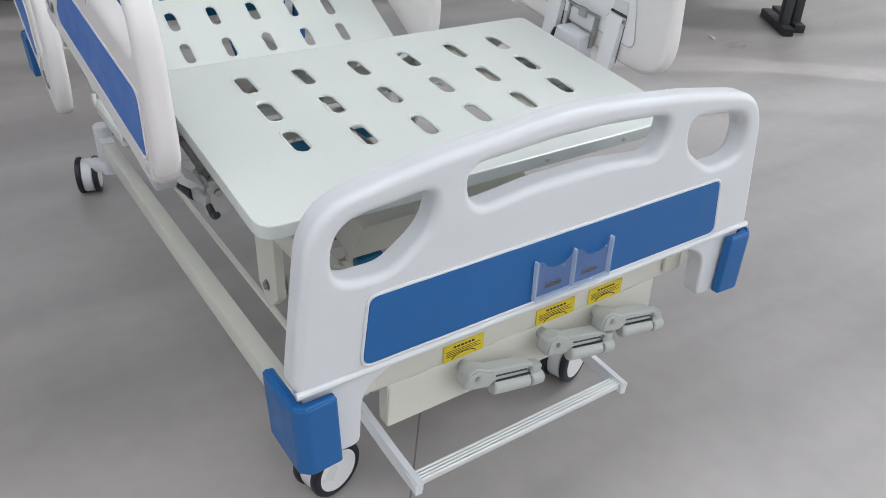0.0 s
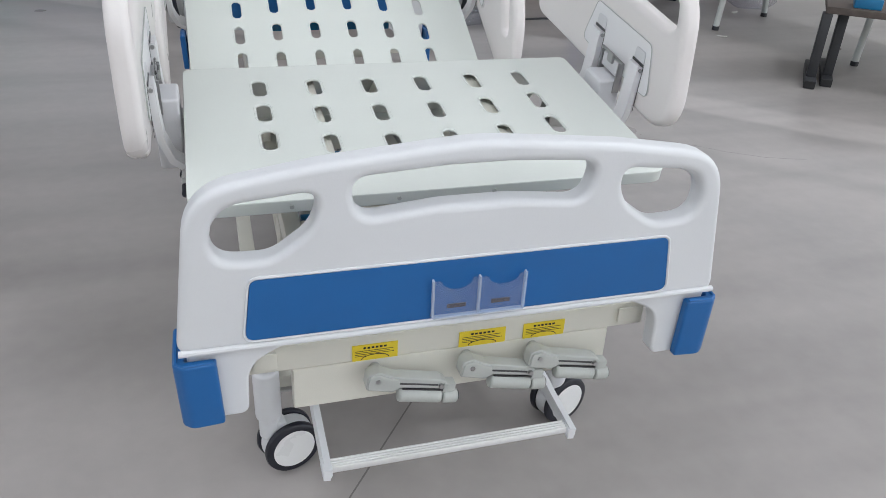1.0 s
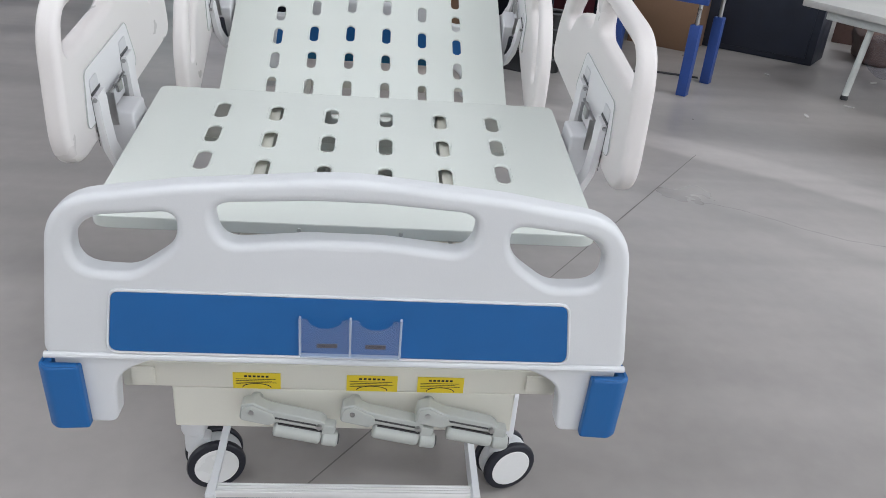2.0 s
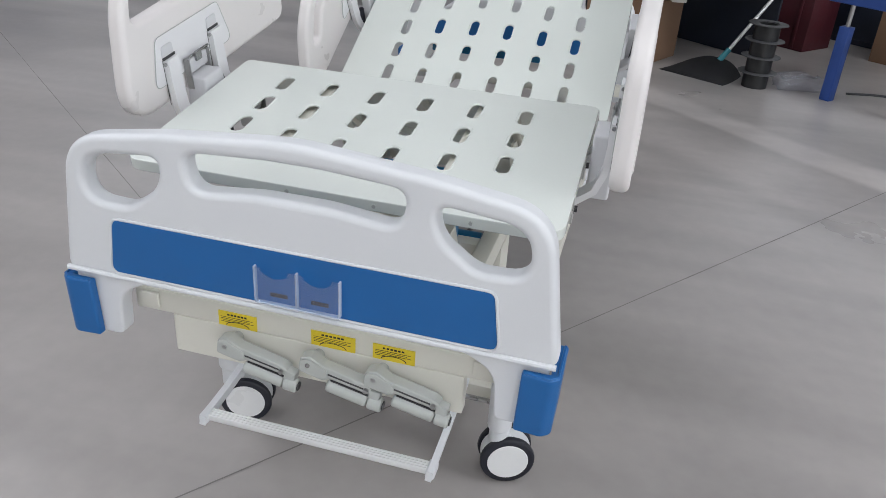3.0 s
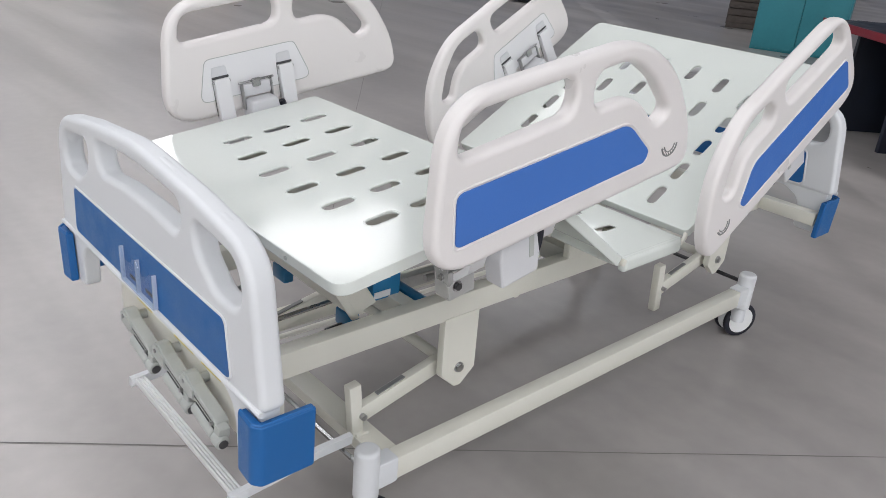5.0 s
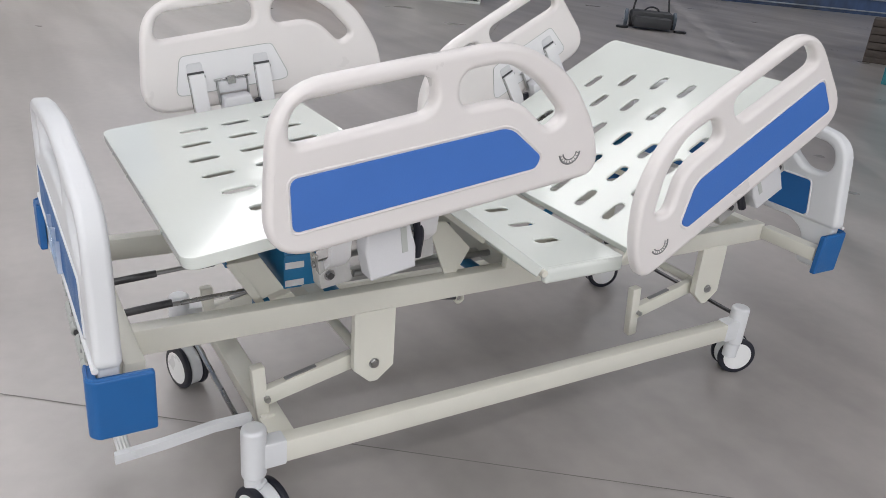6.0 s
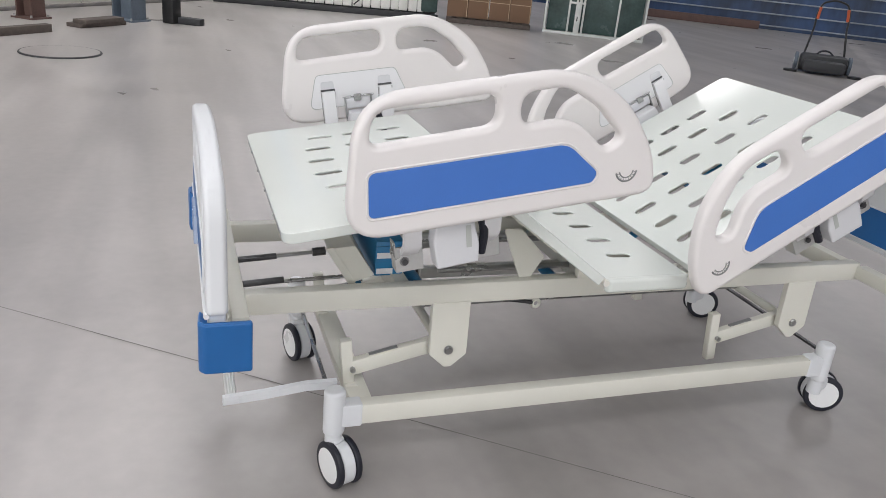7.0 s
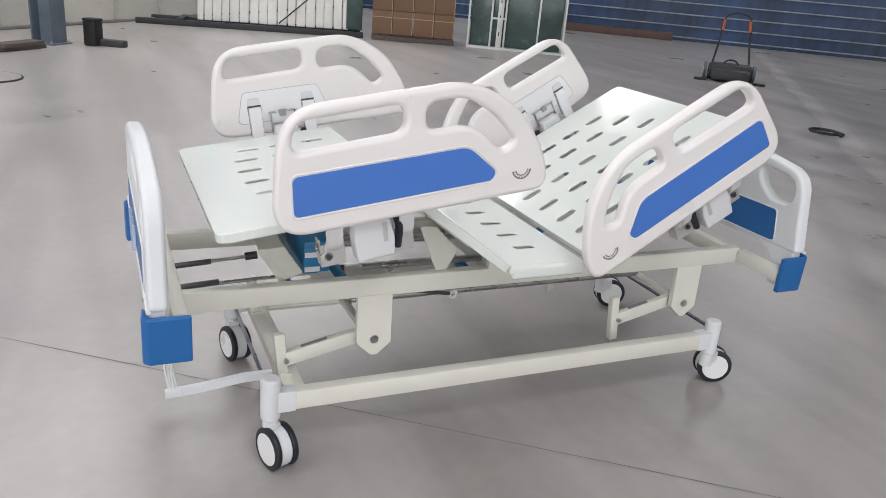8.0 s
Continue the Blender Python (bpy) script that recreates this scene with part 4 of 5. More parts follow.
# joints in the floor slab
def joint(p, q, width=0.0045):
    p, q = Vector((*p, 0)), Vector((*q, 0))
    side = (q - p).normalized().cross(Vector((0, 0, 1))) * width / 2
    bm = bmesh.new()
    n = max(2, int((q - p).length / 0.25))
    rows = []
    for k in range(n + 1):
        c = p.lerp(q, k / n) + side * random.uniform(-0.6, 0.6)
        w = random.uniform(0.6, 1.2)
        rows.append([bm.verts.new(c - side * w + Vector((0, 0, 0.0015))), bm.verts.new(c + side * w + Vector((0, 0, 0.0015)))])
    for r0, r1 in zip(rows, rows[1:]):
        bm.faces.new((r0[0], r0[1], r1[1], r1[0]))
    solid("floor_joint", bm, JOINT, "narrow dark joint in the concrete", "joint", kind="structure", smooth=0)


d = Vector((1.54, 2.06)).normalized()
joint(Vector((0.15, 0.632)) - d * 8, Vector((0.15, 0.632)) + d * 2.7)
d2 = Vector((-2.3, 1.84)).normalized()
joint(Vector((-1.45, 1.45)) + d2 * -0.3, Vector((-1.45, 1.45)) + d2 * 12, 0.003)

# ---- things along the far side of the hall ----
STEEL_BLUE = material("blue_grey_column_paint", (0.13, 0.16, 0.20), 0.5, spread=0.25, scale=4, fine=40)
RUST = material("rusty_brown_steel", (0.12, 0.07, 0.06), 0.7, spread=0.3, scale=5, fine=50)
CHAR = material("dark_grey_steel", (0.035, 0.036, 0.04), 0.55, spread=0.3, fine=60)
TIMBER = material("grey_brown_timber", (0.10, 0.08, 0.07), 0.75, spread=0.3, scale=3, fine=60, stretch=(1, 8, 8))
CARTON = material("brown_cardboard", (0.186, 0.108, 0.065), 0.8, spread=0.1, scale=2, fine=80)
TAPE = material("pale_parcel_tape", (0.45, 0.33, 0.22), 0.4, spread=0.05)
SLAT = material("white_painted_slat", (0.72, 0.71, 0.68), 0.5, spread=0.12, scale=2, fine=40)
WHITE_STEEL = material("white_painted_steel", (0.66, 0.68, 0.66), 0.5, spread=0.12)
GREEN_GLASS = material("green_film_sheet", (0.05, 0.085, 0.08), 0.2, spread=0.4, scale=3, fine=20)
MAROON = material("red_bench_edge", (0.20, 0.012, 0.025), 0.5, spread=0.15)
DEEP_RED = material("dark_red_crate", (0.06, 0.006, 0.012), 0.6, spread=0.2)
NAVY = material("navy_painted_steel", (0.012, 0.016, 0.03), 0.5, spread=0.3)
LEG_BLUE = material("blue_bench_leg", (0.02, 0.06, 0.25), 0.45, spread=0.15)
TEAL = material("teal_painted_steel", (0.04, 0.25, 0.30), 0.45, spread=0.12, scale=2, fine=30)
PALE = material("pale_board", (0.62, 0.60, 0.58), 0.6, spread=0.1)
ORANGE = material("orange_grip", (0.55, 0.10, 0.03), 0.5)
BLACK_TUBE = material("black_tube", (0.015, 0.015, 0.016), 0.4, spread=0.2)
FILM = clear_plastic("crumpled_film", (0.9, 0.9, 0.92), 0.25)


def turned(at, degrees):
    return Matrix.Translation((*at, 0)) @ Matrix.Rotation(radians(degrees), 4, "Z")


def local(m):
    return lambda *a, bevel=0.0, bm=None: box(*a, bevel, m, bm)


def column(at, degrees, w, d, h, mat, label):
    m = turned(at, degrees)
    bx = local(m)
    col = thing("steel_column", (*at, 0), label, "column")
    part("web", bx(-w / 2 + 0.02, w / 2 - 0.02, -0.008, 0.008, 0.02, h), mat, col)
    for s in (-1, 1):
        part("flange", bx(s * w / 2 - 0.012, s * w / 2 + 0.012, -d / 2, d / 2, 0.02, h, bevel=0.003), mat, col)
    part("base_plate", bx(-w / 2 - 0.05, w / 2 + 0.05, -d / 2 - 0.05, d / 2 + 0.05, 0, 0.02), mat, col)
    for sx in (-1, 1):
        for sy in (-1, 1):
            p = m @ Vector((sx * (w / 2 + 0.02), sy * (d / 2 + 0.02), 0))
            part("anchor_bolt", rod((p.x, p.y, 0.018), (p.x, p.y, 0.05), 0.014, seg=6), STEEL, col)


column((-9.62, -0.60), 51, 0.30, 0.28, TOP, STEEL_BLUE, "blue-grey steel hall column on a base plate")
column((-9.3, -1.75), 51, 0.24, 0.22, TOP, RUST, "brown steel hall column")

for n, (x, y, a, ln, w, h, z) in enumerate(((-8.9, -0.95, 140, 0.75, 0.24, 0.05, 0), (-8.85, -0.92, 143, 0.68, 0.2, 0.05, 0.05), (-7.75, -1.72, 141, 1.0, 0.1, 0.09, 0))):
    m = turned((x, y), a)
    solid("timber_beam", box(-ln / 2, ln / 2, -w / 2, w / 2, z, z + h, 0.006, m), TIMBER, "dark weathered timber beam on the floor", "timber", "loose timber")
m = turned((-9.65, 0.02), 51)
m = turned((-9.66, -0.95), 51)
fuse = thing("fuse_box", (-9.66, -0.95, 0.62), "small sky-blue fuse box fixed to the steel column", "fuse box")
part("case", box(-0.09, 0.09, -0.06, 0.06, 0.62, 1.0, 0.01, m), BLUE_PAINT, fuse)
part("cover", box(-0.085, 0.085, -0.072, -0.061, 0.63, 0.99, 0.006, m), BLUE_PAINT, fuse)
m = turned((-9.65, 0.02), 51)
crate = thing("tool_box", (-9.65, 0.02, 0), "black plastic tool box standing by the column", "box")
part("body", box(-0.10, 0.08, -0.20, -0.02, 0, 0.32, 0.015, m), BLACK_TUBE, crate)
part("lid", box(-0.105, 0.085, -0.205, -0.015, 0.321, 0.36, 0.012, m), BLACK_TUBE, crate)
m = turned((-9.55, 0.12), 60)
solid("black_block", box(-0.25, 0.25, -0.07, 0.07, 0, 0.09, 0.01, m), CHAR, "short black steel offcut on the floor", "offcut")

# round pit cover
cov = solid("pit_cover", rod((-6.65, -1.12, 0.0), (-6.65, -1.12, 0.016), 0.365, seg=48), FLOOR, "round concrete pit cover in a dark rim", "cover")
part("rim", tube([(-6.65 + 0.375 * math.cos(a), -1.12 + 0.375 * math.sin(a), 0.004) for a in [2 * math.pi * k / 40 for k in range(40)]], 0.012, cyclic=True, smooth=False, res=1), CHAR, cov)

# white slats leaning on a dark pallet
p, q = Vector((-13.0, 1.25, 0)), Vector((-12.2, 4.62, 0))
along = (q - p).normalized()
ang = math.degrees(math.atan2(along.y, along.x))
m = turned((p.x, p.y), ang)
pal = thing("slat_rack", (p.x, p.y, 0), "dark low rack stacked with white slats", "rack")
L = (q - p).length
part("bearer", box(-0.6, L, -0.05, 0.06, 0, 0.10, 0.01, m), CHAR, pal)
part("bearer", box(-0.6, L, 0.75, 0.86, 0, 0.10, 0.01, m), CHAR, pal)
for k in range(4):
    part("cross_board", box(0.1 + k * 0.85, 0.2 + k * 0.85, -0.05, 0.86, 0.1, 0.13, 0.004, m), CHAR, pal)
x = 0.46
while x < L - 0.35:
    w = random.uniform(0.10, 0.17)
    lean = Matrix.Rotation(radians(random.uniform(-17, -12)), 4, "X")
    mm = m @ Matrix.Translation((x, random.uniform(0.0, 0.05), 0.13)) @ lean
    part("slat", box(0, w, 0, 0.045, 0, random.uniform(1.15, 1.35), 0.004, mm), SLAT, pal)
    x += w + random.uniform(0.008, 0.03)
part("tie_cord", tube([m @ Vector((L * 0.55, -0.03, 0.16)), m @ Vector((L * 0.68, 0.1, 0.55)), m @ Vector((L * 0.8, 0.25, 0.9))], 0.012), BLACK_TUBE, pal)
wrapped = box(L - 0.32, L - 0.02, 0.0, 0.5, 0.131, 1.2, 0.03, m)
part("wrapped_bundle", wrapped, GREEN_GLASS, pal, "bundle wrapped in dark film")

# pallet of cartons
m = turned((-12.0, 4.72), 68)
pallet = thing("wooden_pallet", (-12.0, 4.72, 0), "dark wooden pallet under a stack of cartons", "pallet")
for y in (0.0, 0.45, 0.9):
    part("stringer", box(0, 1.55, y, y + 0.09, 0.0, 0.09, 0.004, m), TIMBER, pallet)
for k in range(8):
    part("deck_board", box(0.2 * k, 0.2 * k + 0.12, -0.01, 1.0, 0.091, 0.115, 0.003, m), TIMBER, pallet)


def carton(m, w, d, h, label, group="", tape=True):
    p = m.translation
    c = thing("carton", p, label, "carton", group)
    part("body", box(0, w, 0, d, 0, h - 0.004, 0.006, m), CARTON, c)
    for s in (0, 1):
        part("flap", box(0.004, w - 0.004, 0.002 + s * (d / 2), d / 2 - 0.002 + s * (d / 2), h - 0.004, h, 0, m), CARTON, c)
    if tape:
        part("tape", box(w / 2 - 0.03, w / 2 + 0.03, -0.0015, -0.0002, h * 0.55, h - 0.006, 0, m), TAPE, c, smooth=0)
    return c


for row in range(3):
    for k in range(4):
        c = carton(m @ Matrix.Translation((0.385 * k + random.uniform(0, 0.008), random.uniform(0, 0.012), 0.117 + 0.43 * row)), 0.375, 0.48, 0.426, "brown cardboard carton stacked on a pallet", "cartons on the pallet", tape=False)
        mm = m @ Matrix.Translation((0.385 * k, 0, 0.117 + 0.43 * row))
        part("strap", box(0.006, 0.369, -0.004, -0.0015, 0.30, 0.312, 0, mm), TAPE, c, "pale strap", smooth=0)
        part("strap", box(0.36, 0.372, -0.0062, -0.0042, 0.006, 0.42, 0, mm), TAPE, c, smooth=0)

# white cage with sheets in it
m = turned((-11.35, 6.38), 60)
cage = thing("sheet_rack", (-11.35, 6.38, 0), "white steel rack holding dark green sheets", "rack")
for x in (0.0, 0.42, 0.55, 0.68, 1.3, 1.78):
    for y in ((0, 0.75) if x in (0.0, 1.78) else (0,)):
        part("upright", box(x, x + (0.10 if x == 0.55 else 0.035), y, y + 0.035, 0.03, 1.5, 0.004, m), WHITE_STEEL, cage)
for y in (0.0, 0.75):
    part("bottom_rail", box(0, 1.815, y - 0.002, y + 0.037, 0.0, 0.045, 0.004, m), WHITE_STEEL, cage)
for z in (0.55, 1.1):
    part("cross_rail", box(0.42, 0.72, -0.012, -0.003, z, z + 0.035, 0.003, m), WHITE_STEEL, cage)
for k in range(3):
    part("slot_hole", box(0.585, 0.605, -0.004, -0.001, 0.25 + 0.3 * k, 0.33 + 0.3 * k, 0, m), CHAR, cage, smooth=0)
for k in range(5):
    part("sheet", box(0.05, 1.75, 0.10 + 0.11 * k, 0.13 + 0.11 * k, 0.05, 1.3 + 0.03 * (k % 2), 0.002, m), GREEN_GLASS, cage, "dark green sheet")

# rusty beam along the blue wall
solid("steel_beam", hall_box(-2.4, 1.6, B1 - 0.45, B1 - 0.25, 0, 0.2, 0.01), RUST, "rusty red-brown steel beam lying along the wall", "beam")


def sweeper(at, degrees):
    m = turned(at, degrees)
    P = lambda x, y, z: m @ Vector((x, y, z))
    s = thing("push_sweeper", (*at, 0), "black push sweeper with an upright tubular handle and orange grips", "sweeper")
    part("hood", box(-0.34, 0.34, -0.2, 0.2, 0.06, 0.27, 0.05, m), CHAR, s)
    part("hopper", box(-0.3, 0.3, -0.42, -0.18, 0.03, 0.2, 0.04, m), CHAR, s)
    part("ring_brush", rod(P(-0.35, -0.1, 0.10), P(0.35, -0.1, 0.10), 0.085, seg=20), BLACK_TUBE, s)
    part("top_handle", tube([P(-0.12, 0, 0.27), P(-0.06, 0, 0.32), P(0.06, 0, 0.32), P(0.12, 0, 0.27)], 0.014), CHAR, s)
    for x in (-0.39, 0.39):
        w = part("wheel", rod(P(x - 0.025, 0.08, 0.135), P(x + 0.025, 0.08, 0.135), 0.135, seg=28, bevel=0.01), STEEL_BLUE, s, "grey wheel")
        part("wheel_hub", rod(P(x - 0.03, 0.08, 0.135), P(x + 0.03, 0.08, 0.135), 0.05, seg=16), WHITE_STEEL, w)
        b = 0.46 if x > 0 else -0.46
        part("side_brush", rod(P(b, -0.3, 0.0), P(b, -0.3, 0.03), 0.1, seg=20), BLACK_TUBE, s)
    part("handle", tube([P(-0.3, 0.1, 0.2), P(-0.24, 0.2, 0.62), P(-0.2, 0.3, 0.98), P(-0.14, 0.32, 1.04), P(0.14, 0.32, 1.04), P(0.2, 0.3, 0.98), P(0.24, 0.2, 0.62), P(0.3, 0.1, 0.2)], 0.016), BLACK_TUBE, s)
    for x in (-1, 1):
        part("grip", rod(P(x * 0.222, 0.245, 0.78), P(x * 0.203, 0.292, 0.955), 0.024, seg=14, bevel=0.005), ORANGE, s, "orange foam grip")


sweeper((-7.85, 9.6), 51)

# coil of cable on the floor
bm = bmesh.new()
pts = []
for k in range(90):
    a, r = 2 * math.pi * k / 30, 0.15 + random.uniform(-0.012, 0.012)
    pts.append((-3.86 + 1.25 * r * math.cos(a), 7.37 + r * math.sin(a), 0.008 + 0.010 * (k / 30)))
tube(pts, 0.007, bm, smooth=False, res=1)
solid("cable_coil", bm, CHAR, "loose coil of dark cable on the floor", "cable")

# ---- the benches beyond the head end ----
BN = (0.777, -0.629)                       # along the benches
BK = (0.629, 0.777)                        # away from the bed


def bench_m(at):
    m = Matrix(((BN[0], BK[0], 0, at[0]), (BN[1], BK[1], 0, at[1]), (0, 0, 1, 0), (0, 0, 0, 1)))
    return m


m = bench_m((-1.17, 5.57))
red = thing("work_bench", (-1.17, 5.57, 0), "long dark work bench with a red front edge", "bench")
part("bench_top", box(0, 2.5, 0.021, 1.385, 0.775, 0.82, 0.004, m), NAVY, red)
part("front_edge", box(0, 2.5, -0.002, 0.02, 0.77, 0.824, 0.004, m), MAROON, red, "red front edge")
for x in (0.0, 0.62):
    part("end_panel", box(x, x + 0.04, 0.30, 1.359, 0, 0.774, 0.004, m), NAVY, red, "dark end panel")
# dark sheet added where deep shade lies under the bench
part("under_bench_shade", box(0.0, 2.2, 1.36, 1.385, 0.0, 0.774, 0.003, m), NAVY, red, "dark sheet for the shade under the bench")
# things on and under the red bench
carton(m @ Matrix.Translation((0.30, 0.32, 0.8202)), 0.55, 0.4, 0.42, "brown cardboard carton on the work bench", "cartons on the bench")
carton(m @ Matrix.Translation((0.98, 0.36, 0.8202)), 0.6, 0.42, 0.36, "brown cardboard carton on the work bench", "cartons on the bench")
bx = local(m)
tray = thing("blue_tray", m @ Vector((1.15, 0.15, 0.82)), "shallow blue plastic tray on the work bench", "tray")
part("tray_floor", bx(0.92, 1.38, 0.05, 0.30, 0.8202, 0.83), BLUE_PAINT, tray)
for a in ((0.92, 1.38, 0.05, 0.062, 0.8302, 0.91), (0.92, 1.38, 0.288, 0.30, 0.8302, 0.91), (0.92, 0.932, 0.0622, 0.2878, 0.8302, 0.91), (1.368, 1.38, 0.0622, 0.2878, 0.8302, 0.91)):
    part("tray_side", bx(*a, bevel=0.002), BLUE_PAINT, tray)


def bottle(x, y):
    p = m @ Vector((x, y, 0.8202))
    b = thing("plastic_bottle", p, "small clear plastic bottle with a blue label", "bottle", "bottles on the bench")
    part("body", rod(p, p + Vector((0, 0, 0.13)), 0.032, seg=16, bevel=0.008), FILM, b)
    part("label_band", rod(p + Vector((0, 0, 0.04)), p + Vector((0, 0, 0.10)), 0.0325, seg=16), BLUE_RAIL, b, "blue label band")
    part("neck", rod(p + Vector((0, 0, 0.13)), p + Vector((0, 0, 0.18)), 0.028, r2=0.013, seg=16), FILM, b)
    part("cap", rod(p + Vector((0, 0, 0.18)), p + Vector((0, 0, 0.2)), 0.015, seg=14), PALE, b)


bottle(0.80, 0.14)
bottle(0.88, 0.16)
vise = thing("bench_vise", m @ Vector((1.95, 0.12, 0.82)), "dark steel bench vise bolted to the work bench", "vise")
part("vise_base", bx(1.85, 2.05, 0.06, 0.24, 0.8205, 0.85, bevel=0.004), CHAR, vise)
part("vise_body", bx(1.88, 2.02, 0.09, 0.21, 0.851, 0.93, bevel=0.01), CHAR, vise)
part("vise_jaw", bx(1.84, 2.06, 0.02, 0.06, 0.88, 0.97, bevel=0.006), CHAR, vise)
part("vise_screw", rod(m @ Vector((1.95, -0.10, 0.9)), m @ Vector((1.95, 0.1, 0.9)), 0.012), STEEL, vise)
for x, y, w, d, h in ((1.80, 0.45, 0.4, 0.3, 0.16), (1.45, 0.42, 0.34, 0.28, 0.2)):
    bag = box(x, x + w, y, y + d, 0.8205, 0.82 + h, 0.05, m, seg=4)
    bmesh.ops.subdivide_edges(bag, edges=bag.edges, cuts=1)
    for v in bag.verts:
        if v.co.z > 0.83:
            v.co += Vector(noise.noise_vector(v.co * 9)) * 0.025
    solid("white_bag", bag, PALE, "crumpled white plastic bag on the work bench", "bag", "white bags")
mc = Matrix.Translation((0.02, 4.965, 0)) @ Matrix.Rotation(math.atan2(-0.245, 0.52), 4, "Z")
carton(mc, 0.58, 0.40, 0.44, "large brown cardboard carton on the floor under the bench", tape=False)
part_m = mc @ Matrix.Translation((0.02, 0.05, 0.441))
solid("pale_board", box(0.30, 0.50, 0.16, 0.30, 0.001, 0.075, 0.004, part_m), PALE, "short pale offcut block lying on a carton", "board", "pale offcuts")
solid("pale_board", box(-0.05, 0.05, -0.22, 0.24, 0.001, 0.032, 0.004, part_m @ Matrix.Translation((0.53, 0.2, 0)) @ Matrix.Rotation(radians(38), 4, "Z")), PALE, "pale strip of board reaching over a carton's edge", "board", "pale offcuts")
angle = box(0.17, 0.21, 0.20, 0.32, 0.001, 0.24, 0.004, part_m)
box(0.17, 0.30, 0.20, 0.32, 0.001, 0.035, 0.004, part_m, angle)
solid("steel_angle", angle, PALE, "white painted steel angle standing on a carton", "bracket")
solid("small_carton", box(-0.02, 0.12, 0.12, 0.27, 0.001, 0.2, 0.004, part_m), CARTON, "small brown carton standing on a larger one", "carton")

# blue bench and what stands by it
m = bench_m((1.33, 4.56))
blue = thing("blue_bench", (1.35, 4.75, 0), "low work bench on blue steel legs with adjusting screws", "bench")
part("bench_top", box(0.30, 1.02, 0.0, 0.61, 0.701, 0.74, 0.004, m), NAVY, blue)
part("front_rail", box(0.30, 1.02, -0.022, -0.001, 0.61, 0.738, 0.004, m), LEG_BLUE, blue, "blue front rail")
for x, y in ((0.42, 0.06), (0.95, 0.06), (0.95, 0.55)):
    leg = part("leg", box(x - 0.034, x + 0.034, y - 0.034, y + 0.034, 0, 0.47, 0.005, m), LEG_BLUE, blue, "blue square steel leg")
    part("leg_screw", rod(m @ Vector((x, y, 0.46)), m @ Vector((x, y, 0.7005)), 0.014), STEEL, leg, "bare steel adjusting screw")
crate = thing("red_crate", m @ Vector((-0.87, 1.35, 0)), "dark red crate under the benches", "crate")
part("crate_body", box(-1.30, -0.45, 1.16, 1.55, 0.0, 0.52, 0.01, m), DEEP_RED, crate)
part("crate_rim", box(-1.315, -0.435, 1.145, 1.565, 0.521, 0.55, 0.008, m), DEEP_RED, crate)
for x in (-1.2, -0.87, -0.55):
    part("crate_rib", box(x - 0.015, x + 0.015, 1.147, 1.1595, 0.02, 0.52, 0.004, m), DEEP_RED, crate)
# added dark backdrop, built as a cabinet, for the shaded space here
cabinet = thing("shade_cabinet", m @ Vector((-0.2, 1.9, 0)), "dark navy cabinet added for the shade behind the benches", "cabinet")
part("body", box(-2.4, 1.4, 1.90, 2.35, 0.0, 0.9, 0.01, m), NAVY, cabinet)
for k in range(5):
    door = part("door", box(-2.38 + 0.75 * k, -1.66 + 0.75 * k, 1.88, 1.8985, 0.05, 0.87, 0.004, m), NAVY, cabinet)
    part("handle", box(-1.74 + 0.75 * k, -1.72 + 0.75 * k, 1.862, 1.879, 0.45, 0.6, 0.003, m), CHAR, door)
carton(turned((2.20, 5.72), -37), 0.55, 0.4, 0.42, "brown cardboard carton on the floor behind the blue bench", tape=False)
p = Vector((1.25, 4.46, 0))
spool = thing("cable_spool", p, "stack of empty grey wire spools with black cores", "spool")
SPOOL_GREY = material("grey_spool_plastic", (0.085, 0.085, 0.09), 0.5, spread=0.15)


def ring_plate(at, r0, r1, z0, z1):
    """A flat round flange with a hole through it."""
    circle = lambda r: [Vector((r * math.cos(a), r * math.sin(a))) for a in [2 * math.pi * k / 32 for k in range(32)]]
    return plate([circle(r1), circle(r0)], z1 - z0, 0.002, Matrix.Translation((at.x, at.y, (z0 + z1) / 2)), res=1)


for k in range(4):
    z = 0.105 * k
    part("spool_core", ring_plate(p, 0.062, 0.082, z, z + 0.098), BLACK_TUBE, spool, "black core")
    part("spool_flange", ring_plate(p, 0.070, 0.126, z + 0.098, z + 0.104), SPOOL_GREY, spool, "grey round flange")
broom = thing("dust_pan", (0.95, 4.75, 0), "black long-handled dust pan lying on the floor", "dust pan")
PAN_BLACK = material("dusty_black_plastic", (0.008, 0.008, 0.010), 0.8, spread=0.3)
md = turned((0.93, 4.66), -30)
rows = []
pan = bmesh.new()
for k in range(13):                                      # a hooded scoop, highest at the back, drawn to a lip in front
    u = k / 12
    y, w = -0.20 + 0.36 * u, 0.25 - 0.05 * u * u
    h = 0.015 + 0.075 * math.sin(min(1.0, u * 1.15) * math.pi / 2) ** 1.3
    rows.append([pan.verts.new(md @ Vector((w * c, y, max(0.0, h * (1 - abs(c) ** 3))))) for c in [-1 + 2 * n / 12 for n in range(13)]])
for r0, r1 in zip(rows, rows[1:]):
    for n in range(12):
        pan.faces.new((r0[n], r0[n + 1], r1[n + 1], r1[n]))
for r in (rows[0][::-1], rows[-1]):
    pan.faces.new(r)
pan.faces.new([r[0] for r in rows] + [r[-1] for r in rows[::-1]])
part("pan", pan, PAN_BLACK, broom)
part("handle_socket", rod((1.02, 4.73, 0.085), (1.07, 4.75, 0.165), 0.020), TEAL, broom, "teal handle socket")
part("handle", rod((1.07, 4.75, 0.165), (1.55, 4.98, 0.95), 0.012), ALU, broom, "bright metal handle")
